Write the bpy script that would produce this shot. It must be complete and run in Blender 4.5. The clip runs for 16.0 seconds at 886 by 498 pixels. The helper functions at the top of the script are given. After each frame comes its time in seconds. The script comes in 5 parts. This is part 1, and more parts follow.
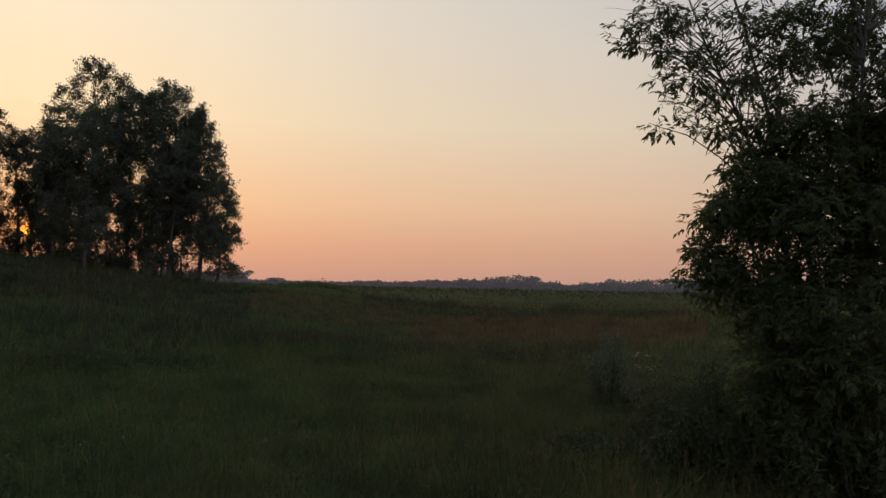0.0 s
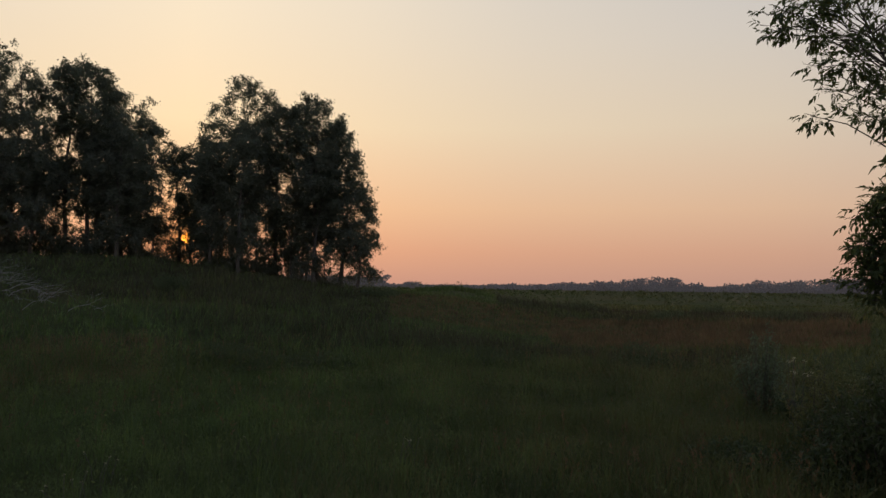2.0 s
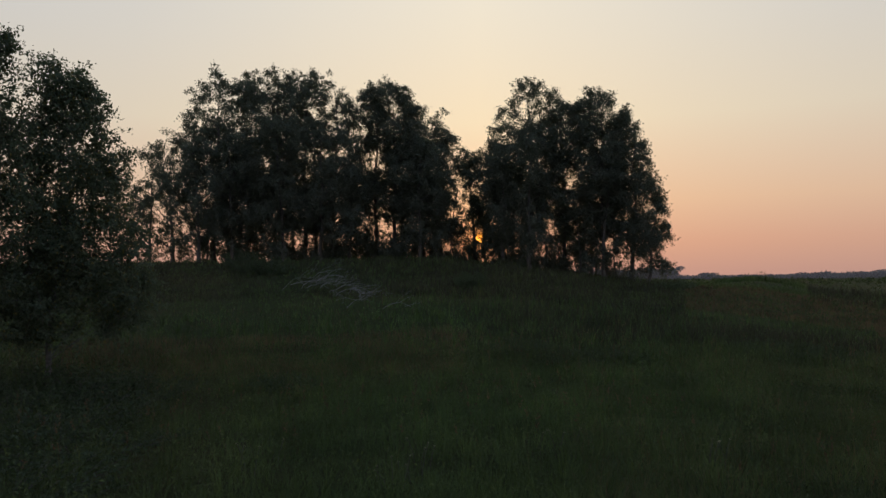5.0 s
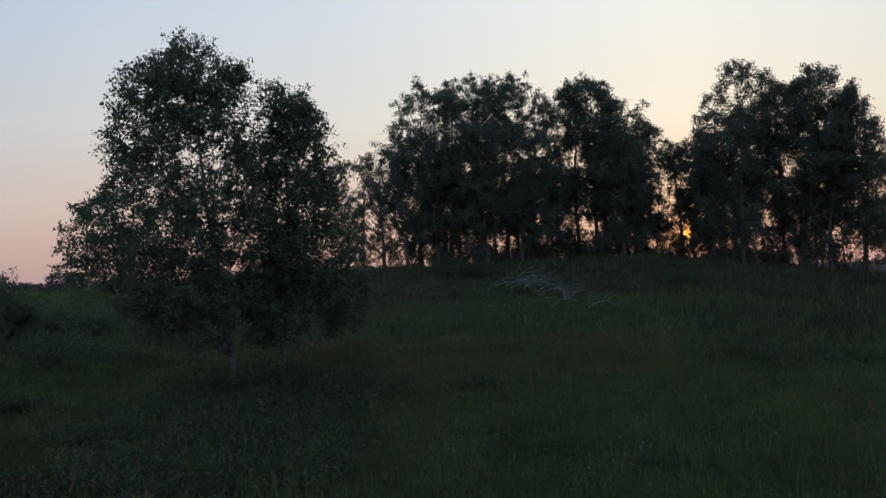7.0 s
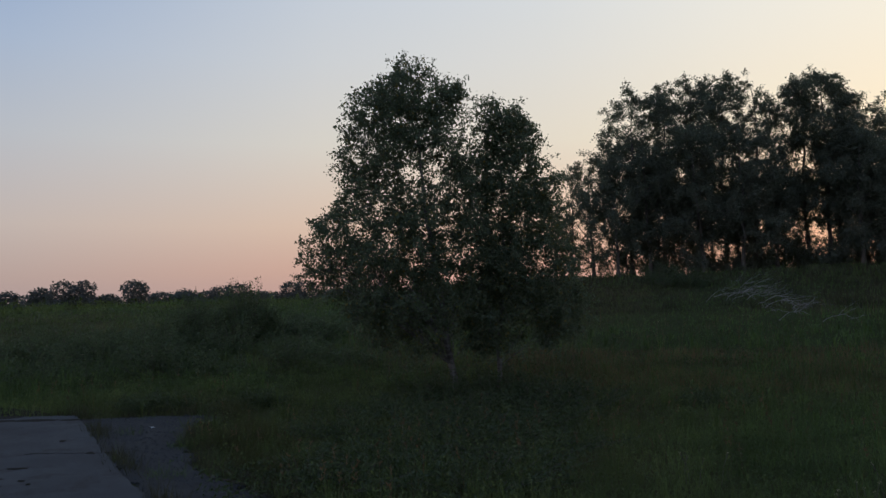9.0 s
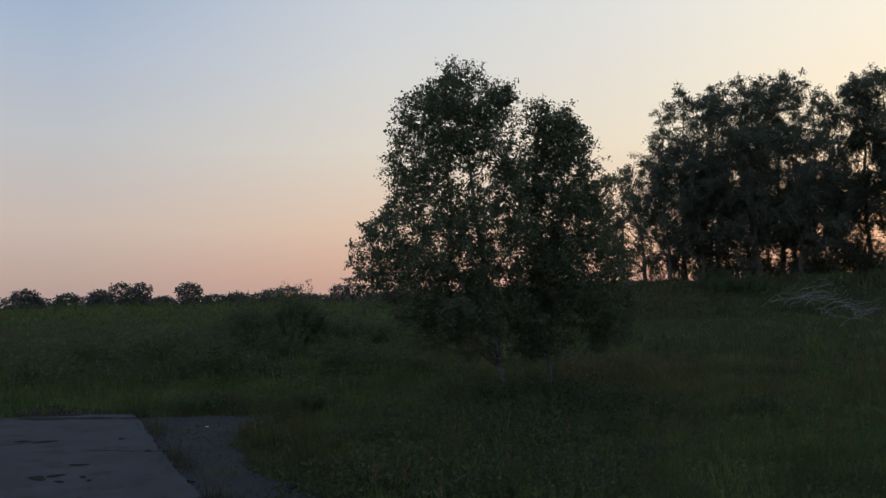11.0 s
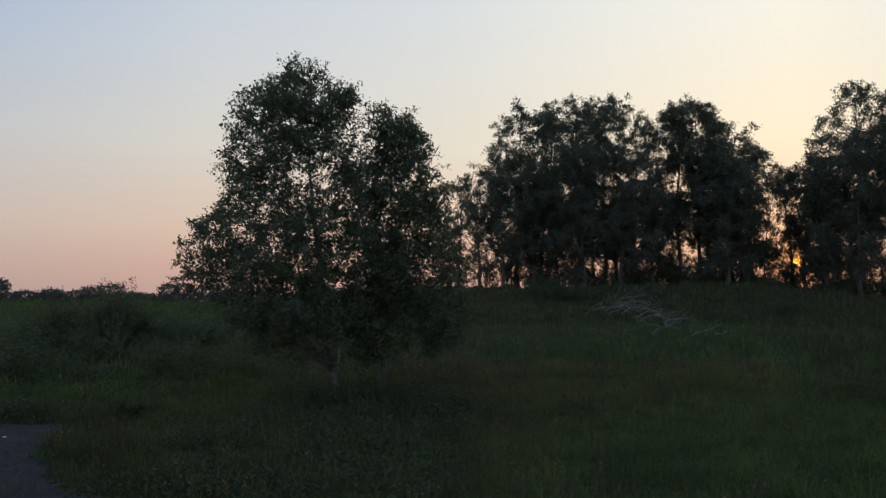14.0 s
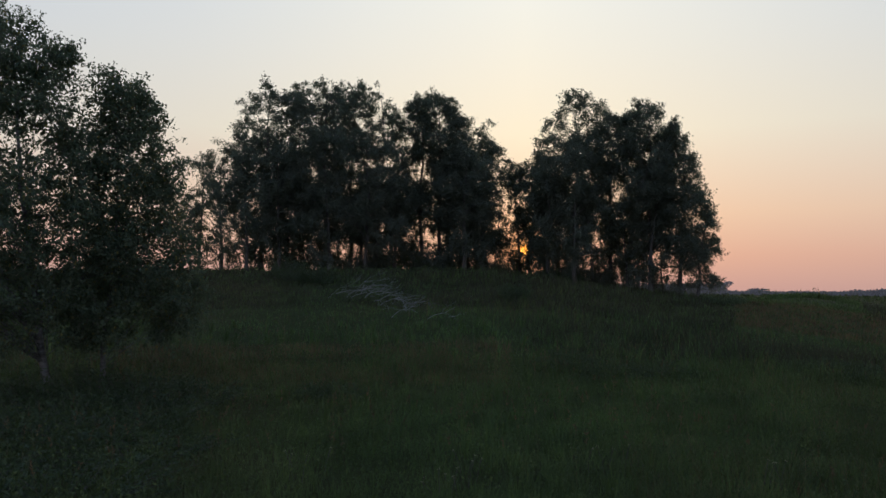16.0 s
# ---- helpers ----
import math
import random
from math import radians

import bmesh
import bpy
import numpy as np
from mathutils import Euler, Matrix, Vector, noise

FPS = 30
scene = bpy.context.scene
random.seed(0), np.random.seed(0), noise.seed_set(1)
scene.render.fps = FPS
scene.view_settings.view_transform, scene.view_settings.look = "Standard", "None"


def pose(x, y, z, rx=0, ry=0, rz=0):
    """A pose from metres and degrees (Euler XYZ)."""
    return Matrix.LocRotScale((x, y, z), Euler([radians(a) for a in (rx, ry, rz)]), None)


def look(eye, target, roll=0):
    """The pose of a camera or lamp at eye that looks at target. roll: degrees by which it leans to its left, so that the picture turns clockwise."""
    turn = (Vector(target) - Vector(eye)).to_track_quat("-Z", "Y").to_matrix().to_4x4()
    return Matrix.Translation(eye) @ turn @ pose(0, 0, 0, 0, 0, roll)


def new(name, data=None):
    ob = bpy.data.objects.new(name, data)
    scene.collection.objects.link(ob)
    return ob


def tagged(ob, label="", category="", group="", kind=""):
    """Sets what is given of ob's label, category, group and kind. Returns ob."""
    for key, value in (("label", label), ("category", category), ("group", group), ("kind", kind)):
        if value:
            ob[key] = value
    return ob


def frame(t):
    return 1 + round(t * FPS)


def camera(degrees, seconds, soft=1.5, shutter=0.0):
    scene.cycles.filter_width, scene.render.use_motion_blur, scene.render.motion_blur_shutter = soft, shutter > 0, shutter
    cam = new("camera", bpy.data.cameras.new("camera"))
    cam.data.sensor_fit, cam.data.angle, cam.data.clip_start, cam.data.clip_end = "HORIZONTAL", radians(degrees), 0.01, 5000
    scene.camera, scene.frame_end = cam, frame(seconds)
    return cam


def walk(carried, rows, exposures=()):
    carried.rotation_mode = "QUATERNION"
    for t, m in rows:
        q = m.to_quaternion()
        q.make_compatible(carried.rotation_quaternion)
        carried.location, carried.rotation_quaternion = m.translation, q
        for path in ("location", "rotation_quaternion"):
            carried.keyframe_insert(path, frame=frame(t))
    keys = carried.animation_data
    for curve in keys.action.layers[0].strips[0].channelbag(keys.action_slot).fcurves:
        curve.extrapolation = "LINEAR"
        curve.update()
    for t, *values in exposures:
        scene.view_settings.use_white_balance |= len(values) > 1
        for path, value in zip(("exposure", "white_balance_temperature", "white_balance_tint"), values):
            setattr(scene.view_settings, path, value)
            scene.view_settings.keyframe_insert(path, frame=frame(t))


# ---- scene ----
# ---- camera and walk ----
cam = camera(60.1, 16.0, soft=1.5)
PATH = [
    (0.0, 0.0, 0.0, 1.65, 93.05, -1.1, -0.06),
    (0.5, -0.015, -0.0, 1.65, 92.89, -1.47, 1.77),
    (1.0, -0.021, -0.006, 1.649, 92.69, -1.56, 3.37),
    (1.5, -0.029, -0.01, 1.646, 93.01, -1.16, 6.34),
    (2.0, -0.042, -0.012, 1.646, 93.12, -0.75, 9.97),
    (2.5, -0.045, -0.014, 1.654, 93.25, -0.21, 14.55),
    (3.0, -0.05, -0.021, 1.664, 93.41, 0.95, 18.69),
    (3.5, -0.059, -0.03, 1.672, 92.71, 1.33, 21.78),
    (4.0, -0.07, -0.039, 1.671, 92.55, 1.32, 25.36),
    (6.3, -0.105, -0.059, 1.638, 92.75, 1.14, 40.36),
    (6.5, -0.104, -0.069, 1.637, 92.79, 1.57, 42.26),
    (7.0, -0.093, -0.111, 1.636, 93.03, 1.85, 46.41),
    (7.5, -0.093, -0.143, 1.634, 93.28, 1.64, 50.34),
    (8.0, -0.098, -0.181, 1.63, 93.47, 1.73, 53.93),
    (8.5, -0.096, -0.232, 1.632, 93.77, 1.68, 57.64),
    (9.0, -0.088, -0.271, 1.635, 94.2, 1.29, 61.79),
    (9.5, -0.086, -0.284, 1.634, 94.23, 1.21, 64.27),
    (9.7, -0.088, -0.287, 1.633, 94.25, 1.18, 64.94),
    (10.3, -0.099, -0.288, 1.634, 94.379, 1.054, 65.75),
    (11.0, -0.112, -0.289, 1.635, 94.529, 0.908, 65.35),
    (11.8, -0.126, -0.291, 1.637, 94.7, 0.74, 63.77),
    (12.0, -0.127, -0.286, 1.637, 94.9, 0.6, 63.34),
    (12.5, -0.126, -0.273, 1.635, 94.91, 0.27, 62.27),
    (13.0, -0.125, -0.27, 1.642, 94.65, 0.58, 60.43),
    (13.5, -0.132, -0.25, 1.643, 94.39, 0.39, 57.31),
    (14.0, -0.145, -0.216, 1.65, 94.68, -0.11, 53.33),
    (14.5, -0.155, -0.183, 1.655, 94.6, -0.31, 49.21),
    (15.0, -0.157, -0.148, 1.66, 94.37, -0.58, 45.59),
    (15.5, -0.154, -0.104, 1.661, 93.62, -0.93, 40.39),
    (16.0, -0.144, -0.062, 1.663, 93.5, -0.35, 34.57),
]
EXPOSURES = [(0.0, 0.0, 7700, 15), (1.5, -0.02, 7680, 15), (3.0, -0.1, 7650, 15), (4.2, -0.1, 7500, 14), (6.3, -0.02, 5780, 10), (7.0, 0.08, 5800, 10), (7.5, 0.08, 5830, 10), (9.0, 0.05, 6300, 11),
             (9.7, 0.09, 6400, 11), (12.0, 0.12, 6650, 11), (14.0, 0.1, 6280, 10), (16.0, 0.08, 6150, 10)]
walk(cam, [(t, pose(x, y, z, rx, ry, rz)) for t, x, y, z, rx, ry, rz in PATH], EXPOSURES)

# ---- sky and sun ----
SUN_AZ, SUN_EL = -28.57, 3.48          # degrees clockwise from +y, above the horizon
sun_way = Vector((math.sin(radians(SUN_AZ)) * math.cos(radians(SUN_EL)),
                  math.cos(radians(SUN_AZ)) * math.cos(radians(SUN_EL)), math.sin(radians(SUN_EL))))


def lin(r, g, b):
    """Linear colour from 0..255 display values."""
    return tuple((c / 255 / 12.92) if c / 255 <= 0.04045 else ((c / 255 + 0.055) / 1.055) ** 2.4 for c in (r, g, b))


world = bpy.data.worlds.new("dawn_sky")
scene.world = world
world.use_nodes = True
nt = world.node_tree
nt.nodes.clear()


def node(tree, kind, **values):
    n = tree.nodes.new(kind)
    for key, value in values.items():
        if key in n.inputs:
            n.inputs[key].default_value = value
    return n


def ramp(tree, stops, fac):
    n = tree.nodes.new("ShaderNodeValToRGB")
    els = n.color_ramp.elements
    while len(els) < len(stops):
        els.new(0.5)
    for e, (pos, col) in zip(els, stops):
        e.position, e.color = pos, (*col, 1)
    tree.links.new(fac, n.inputs[0])
    return n.outputs[0]


def maths(tree, op, a, b=None, c=None, clamp=False):
    n = tree.nodes.new("ShaderNodeMath")
    n.operation, n.use_clamp = op, clamp
    for i, v in enumerate((a, b, c)):
        if v is None:
            continue
        if isinstance(v, (int, float)):
            n.inputs[i].default_value = v
        else:
            tree.links.new(v, n.inputs[i])
    return n.outputs[0]


def mixed(tree, fac, a, b, blend="MIX"):
    n = tree.nodes.new("ShaderNodeMix")
    n.data_type, n.blend_type = "RGBA", blend
    for s, v in ((n.inputs[0], fac), (n.inputs[6], a), (n.inputs[7], b)):
        if isinstance(v, (int, float)):
            s.default_value = v
        elif isinstance(v, tuple):
            s.default_value = (*v, 1)
        else:
            tree.links.new(v, s)
    return n.outputs[2]


coords = nt.nodes.new("ShaderNodeTexCoord")
split = nt.nodes.new("ShaderNodeSeparateXYZ")
nt.links.new(coords.outputs["Generated"], split.inputs[0])
elev = maths(nt, "MULTIPLY", maths(nt, "ARCSINE", split.outputs[2]), 2 / math.pi, clamp=True)   # 0 horizon, 1 zenith
flat = nt.nodes.new("ShaderNodeVectorMath")
flat.operation = "MULTIPLY"
nt.links.new(coords.outputs["Generated"], flat.inputs[0])
flat.inputs[1].default_value = (1, 1, 0)
unit = nt.nodes.new("ShaderNodeVectorMath")
unit.operation = "NORMALIZE"
nt.links.new(flat.outputs[0], unit.inputs[0])


def towards(vec, way):
    n = nt.nodes.new("ShaderNodeVectorMath")
    n.operation = "DOT_PRODUCT"
    nt.links.new(vec, n.inputs[0])
    n.inputs[1].default_value = way
    return n.outputs["Value"]


side = towards(unit.outputs[0], Vector((sun_way.x, sun_way.y, 0)).normalized())
sunward = ramp(nt, [(0.0, lin(210, 155, 140)), (3 / 90, lin(234, 173, 140)), (6 / 90, lin(246, 200, 158)), (12 / 90, lin(252, 234, 198)),
                    (22 / 90, lin(250, 244, 225)), (32 / 90, lin(222, 228, 228)), (50 / 90, lin(160, 178, 200)), (1.0, lin(112, 135, 172))], elev)
away = ramp(nt, [(0.0, lin(166, 145, 142)), (2.5 / 90, lin(180, 158, 149)), (6 / 90, lin(191, 177, 168)), (12 / 90, lin(182, 185, 189)),
                 (18 / 90, lin(165, 179, 198)), (23 / 90, lin(148, 168, 196)), (50 / 90, lin(127, 149, 185)), (1.0, lin(108, 130, 170))], elev)
near_sun = ramp(nt, [(0.0, (0.86, 0.86, 0.86)), (12 / 90, (0.72, 0.72, 0.72)), (25 / 90, (0.53, 0.53, 0.53)), (42 / 90, (0.36, 0.36, 0.36)), (63 / 90, (0, 0, 0))],
                maths(nt, "MULTIPLY", maths(nt, "ARCCOSINE", side), 2 / math.pi, clamp=True))
sky_col = mixed(nt, near_sun, away, sunward)
# fill light: the unseen sky opposite the sun is made brighter than at dawn
back = nt.nodes.new("ShaderNodeMapRange")
nt.links.new(side, back.inputs[0])
back.inputs[1].default_value, back.inputs[2].default_value = -0.6, 0.4
back.inputs[3].default_value, back.inputs[4].default_value = 1.75, 1.0
sky_col = mixed(nt, 1.0, sky_col, back.outputs[0], "MULTIPLY")
# the low sun's disc and its glow in the haze
angle = maths(nt, "ARCCOSINE", towards(coords.outputs["Generated"], sun_way))
glow = maths(nt, "EXPONENT", maths(nt, "MULTIPLY", angle, -1 / radians(1.3)))
disc = nt.nodes.new("ShaderNodeMapRange")
nt.links.new(angle, disc.inputs[0])
disc.inputs[1].default_value, disc.inputs[2].default_value = radians(0.42), radians(0.28)
sky_col = mixed(nt, maths(nt, "MULTIPLY", glow, 0.9), sky_col, (1.0, 0.36, 0.09))
sky_col = mixed(nt, disc.outputs[0], sky_col, (3.2, 1.15, 0.16))
air = node(nt, "ShaderNodeBackground", Strength=1.0)
nt.links.new(sky_col, air.inputs[0])
nishita = nt.nodes.new("ShaderNodeTexSky")
nishita.sky_type, nishita.sun_disc = "NISHITA", False
nishita.sun_elevation, nishita.sun_rotation = radians(SUN_EL), radians(SUN_AZ)
nishita.dust_density, nishita.air_density = 4.0, 1.2
thin = node(nt, "ShaderNodeBackground", Strength=0.004)
nt.links.new(nishita.outputs[0], thin.inputs[0])
both = nt.nodes.new("ShaderNodeAddShader")
nt.links.new(air.outputs[0], both.inputs[0])
nt.links.new(thin.outputs[0], both.inputs[1])
out = nt.nodes.new("ShaderNodeOutputWorld")
nt.links.new(both.outputs[0], out.inputs[0])

sun = new("sun", bpy.data.lights.new("sun", "SUN"))
sun.data.energy, sun.data.angle, sun.data.color = 0.35, radians(0.5), (1.0, 0.5, 0.2)
sun.matrix_world = look(sun_way * 200, (0, 0, 0))

# ---- materials ----
def material(name):
    m = bpy.data.materials.new(name)
    m.use_nodes = True
    t = m.node_tree
    return m, t, t.nodes["Principled BSDF"]


def noise_fac(t, scale, detail=4.0, rough=0.55, vec=None):
    n = node(t, "ShaderNodeTexNoise", Scale=scale, Detail=detail, Roughness=rough)
    if vec is None:
        g = t.nodes.new("ShaderNodeNewGeometry")
        vec = g.outputs["Position"]
    t.links.new(vec, n.inputs["Vector"])
    return n.outputs[0]


def bump(t, bsdf, height, strength, distance):
    b = node(t, "ShaderNodeBump", Strength=strength, Distance=distance)
    t.links.new(height, b.inputs["Height"])
    t.links.new(b.outputs[0], bsdf.inputs["Normal"])


def foliage(name, dark, light, yellow=None, thin=0.35, rough=0.55, patch=0.25, gloss=0.25):
    """Leaves: each leaf its own shade between dark and light, some turned yellow, with light passing through."""
    m, t, b = material(name)
    g = t.nodes.new("ShaderNodeNewGeometry")
    rnd = g.outputs["Random Per Island"]
    col = mixed(t, rnd, dark, light)
    big = noise_fac(t, patch, 3.0)
    col = mixed(t, maths(t, "MULTIPLY", big, 0.6), col, tuple(c * 0.55 for c in dark))
    if yellow:
        col = mixed(t, maths(t, "GREATER_THAN", rnd, 0.95), col, yellow)
    t.links.new(col, b.inputs["Base Color"])
    b.inputs["Roughness"].default_value = rough
    b.inputs["Specular IOR Level"].default_value = gloss
    tr = t.nodes.new("ShaderNodeBsdfTranslucent")
    t.links.new(mixed(t, 0.35, col, (0.10, 0.13, 0.02)), tr.inputs[0])
    mx = node(t, "ShaderNodeMixShader", Fac=thin)
    t.links.new(b.outputs[0], mx.inputs[1])
    t.links.new(tr.outputs[0], mx.inputs[2])
    t.links.new(mx.outputs[0], t.nodes["Material Output"].inputs[0])
    return m


birch_leaf = foliage("birch_leaf", (0.07, 0.098, 0.068), (0.12, 0.148, 0.086), (0.13, 0.11, 0.035), thin=0.45, gloss=0.15)
grove_leaf = foliage("grove_leaf", (0.106, 0.12, 0.1), (0.118, 0.131, 0.108), thin=0.58, rough=0.9, gloss=0.05)
maple_leaf = foliage("maple_leaf", (0.05, 0.075, 0.036), (0.1, 0.132, 0.05), (0.13, 0.12, 0.035), thin=0.62, gloss=0.2)
bush_leaf = foliage("bush_leaf", (0.04, 0.062, 0.03), (0.085, 0.11, 0.05))
bank_leaf = foliage("bank_leaf", (0.056, 0.082, 0.042), (0.102, 0.134, 0.064), thin=0.4)
under_leaf = foliage("under_leaf", (0.026, 0.042, 0.02), (0.058, 0.08, 0.034))
tuft_leaf = foliage("tuft_leaf", (0.035, 0.037, 0.018), (0.075, 0.075, 0.035), gloss=0.1)
gold_leaf = foliage("gold_leaf", (0.07, 0.075, 0.03), (0.14, 0.14, 0.05))
grey_leaf = foliage("grey_leaf", (0.082, 0.115, 0.072), (0.13, 0.168, 0.108), thin=0.4, gloss=0.1)
# grey-blue leaf colour with the haze of distance painted in
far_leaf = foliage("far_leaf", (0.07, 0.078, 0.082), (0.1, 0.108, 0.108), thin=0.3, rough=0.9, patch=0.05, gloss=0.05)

# the distant woods: grey-blue leaf colour and a faint emission imitate lit morning haze
haze_glow_leaf = foliage("haze_glow_leaf", (0.07, 0.078, 0.082), (0.1, 0.108, 0.108), thin=0.3, rough=0.9, patch=0.05, gloss=0.05)
haze_glow = haze_glow_leaf.node_tree.nodes["Principled BSDF"]
haze_glow.inputs["Emission Color"].default_value = (0.6, 0.58, 0.74, 1)
haze_glow.inputs["Emission Strength"].default_value = 0.075


def meadow(name, dark, light, dry, thin=0.3):
    """Grass blades: green to olive, dry and reddish in wide patches of the meadow."""
    m, t, b = material(name)
    g = t.nodes.new("ShaderNodeNewGeometry")
    rnd = g.outputs["Random Per Island"]
    col = mixed(t, rnd, dark, light)
    patches = node(t, "ShaderNodeMapRange")
    t.links.new(noise_fac(t, 0.085, 4.0), patches.inputs[0])
    patches.inputs[1].default_value, patches.inputs[2].default_value = 0.46, 0.66
    col = mixed(t, maths(t, "MULTIPLY", patches.outputs[0], 0.5), col, dry)
    sep = t.nodes.new("ShaderNodeSeparateXYZ")
    t.links.new(g.outputs["Position"], sep.inputs[0])
    east = node(t, "ShaderNodeMapRange")
    t.links.new(maths(t, "ADD", sep.outputs[0], maths(t, "MULTIPLY", noise_fac(t, 0.2, 3.0), 6.0)), east.inputs[0])
    east.inputs[1].default_value, east.inputs[2].default_value = -2.0, 5.0
    col = mixed(t, maths(t, "MULTIPLY", east.outputs[0], 0.54), col, dry)
    spots = node(t, "ShaderNodeMapRange")
    t.links.new(noise_fac(t, 1.1, 3.0), spots.inputs[0])
    spots.inputs[1].default_value, spots.inputs[2].default_value = 0.38, 0.68
    col = mixed(t, maths(t, "MULTIPLY", spots.outputs[0], 0.75), col, tuple(c * 0.4 for c in dark))
    t.links.new(col, b.inputs["Base Color"])
    b.inputs["Roughness"].default_value = 0.6
    b.inputs["Specular IOR Level"].default_value = 0.2
    tr = t.nodes.new("ShaderNodeBsdfTranslucent")
    t.links.new(col, tr.inputs[0])
    mx = node(t, "ShaderNodeMixShader", Fac=thin)
    t.links.new(b.outputs[0], mx.inputs[1])
    t.links.new(tr.outputs[0], mx.inputs[2])
    t.links.new(mx.outputs[0], t.nodes["Material Output"].inputs[0])
    return m


grass_mat = meadow("grass_blade", (0.04, 0.072, 0.02), (0.1, 0.154, 0.04), (0.1, 0.086, 0.027))
dark_grass_mat = meadow("dark_grass_blade", (0.028, 0.034, 0.016), (0.06, 0.062, 0.03), (0.06, 0.045, 0.025))
dry_mat = meadow("dry_blade", (0.09, 0.062, 0.03), (0.15, 0.105, 0.052), (0.15, 0.09, 0.045))
herb_mat = meadow("herb_leaf", (0.034, 0.056, 0.016), (0.1, 0.135, 0.036), (0.085, 0.085, 0.034))

soil_mat, t, b = material("meadow_ground")
col = mixed(t, noise_fac(t, 0.7, 6.0), (0.022, 0.034, 0.012), (0.055, 0.072, 0.024))
pm = node(t, "ShaderNodeMapRange")
t.links.new(noise_fac(t, 0.085, 4.0), pm.inputs[0])
pm.inputs[1].default_value, pm.inputs[2].default_value = 0.46, 0.66
col = mixed(t, maths(t, "MULTIPLY", pm.outputs[0], 0.75), col, (0.085, 0.06, 0.028))
col = mixed(t, maths(t, "MULTIPLY", noise_fac(t, 6.0, 5.0), 0.7), col, (0.015, 0.02, 0.008))
t.links.new(col, b.inputs["Base Color"])
b.inputs["Roughness"].default_value = 0.95
b.inputs["Specular IOR Level"].default_value = 0.05
bump(t, b, noise_fac(t, 3.5, 8.0, 0.7), 1.0, 0.25)


def bark(name, pale, dark, scale, cut):
    m, t, b = material(name)
    tc = t.nodes.new("ShaderNodeTexCoord")
    mp = node(t, "ShaderNodeMapping", Scale=(1.0, 1.0, 3.0))
    t.links.new(tc.outputs["Object"], mp.inputs[0])
    v = noise_fac(t, scale, 5.0, 0.65, mp.outputs[0])
    mr = node(t, "ShaderNodeMapRange")
    t.links.new(v, mr.inputs[0])
    mr.inputs[1].default_value, mr.inputs[2].default_value = cut, cut + 0.12
    t.links.new(mixed(t, mr.outputs[0], pale, dark), b.inputs["Base Color"])
    b.inputs["Roughness"].default_value = 0.85
    bump(t, b, v, 0.6, 0.02)
    return m


birch_bark = bark("birch_bark", (0.095, 0.093, 0.093), (0.03, 0.028, 0.026), 7.0, 0.47)
dark_bark = bark("dark_bark", (0.06, 0.052, 0.045), (0.03, 0.027, 0.024), 9.0, 0.5)
elder_bark = bark("elder_bark", (0.05, 0.043, 0.036), (0.025, 0.022, 0.02), 12.0, 0.5)
twig_mat = bark("twig_bark", (0.055, 0.045, 0.035), (0.03, 0.025, 0.02), 20.0, 0.5)
dead_wood = bark("dead_wood", (0.16, 0.158, 0.155), (0.07, 0.067, 0.064), 14.0, 0.52)

concrete, t, b = material("concrete")
col = mixed(t, noise_fac(t, 1.3, 6.0), (0.013, 0.0145, 0.016), (0.07, 0.075, 0.08))
col = mixed(t, maths(t, "MULTIPLY", noise_fac(t, 9.0, 8.0, 0.75), 0.8), col, (0.024, 0.025, 0.027))
sp = node(t, "ShaderNodeMapRange")
t.links.new(noise_fac(t, 2.2, 9.0, 0.75), sp.inputs[0])
sp.inputs[1].default_value, sp.inputs[2].default_value = 0.52, 0.62
col = mixed(t, maths(t, "MULTIPLY", sp.outputs[0], 0.75), col, (0.02, 0.019, 0.017))
t.links.new(col, b.inputs["Base Color"])
b.inputs["Roughness"].default_value = 0.9
b.inputs["Specular IOR Level"].default_value = 0.12
bump(t, b, noise_fac(t, 30.0, 6.0, 0.7), 0.5, 0.01)

asphalt, t, b = material("old_asphalt")
col = mixed(t, noise_fac(t, 2.0, 6.0), (0.014, 0.0145, 0.015), (0.05, 0.051, 0.052))
col = mixed(t, maths(t, "MULTIPLY", noise_fac(t, 45.0, 3.0, 0.7), 0.6), col, (0.013, 0.013, 0.012))
t.links.new(col, b.inputs["Base Color"])
b.inputs["Roughness"].default_value = 0.95
b.inputs["Specular IOR Level"].default_value = 0.12
bump(t, b, noise_fac(t, 40.0, 5.0, 0.7), 0.8, 0.015)

dirt_mat, t, b = material("dark_dirt")
t.links.new(mixed(t, noise_fac(t, 14.0, 6.0), (0.008, 0.008, 0.007), (0.03, 0.026, 0.02)), b.inputs["Base Color"])
b.inputs["Roughness"].default_value = 0.95
b.inputs["Specular IOR Level"].default_value = 0.05
bump(t, b, noise_fac(t, 60.0, 5.0), 0.7, 0.006)

paper_mat, t, b = material("dirty_paper")
t.links.new(mixed(t, noise_fac(t, 20.0), (0.25, 0.25, 0.24), (0.42, 0.42, 0.41)), b.inputs["Base Color"])
b.inputs["Roughness"].default_value = 0.8

petal_mat, t, b = material("pale_petals")
t.links.new(mixed(t, noise_fac(t, 9.0), (0.26, 0.24, 0.14), (0.36, 0.33, 0.22)), b.inputs["Base Color"])
b.inputs["Roughness"].default_value = 0.7

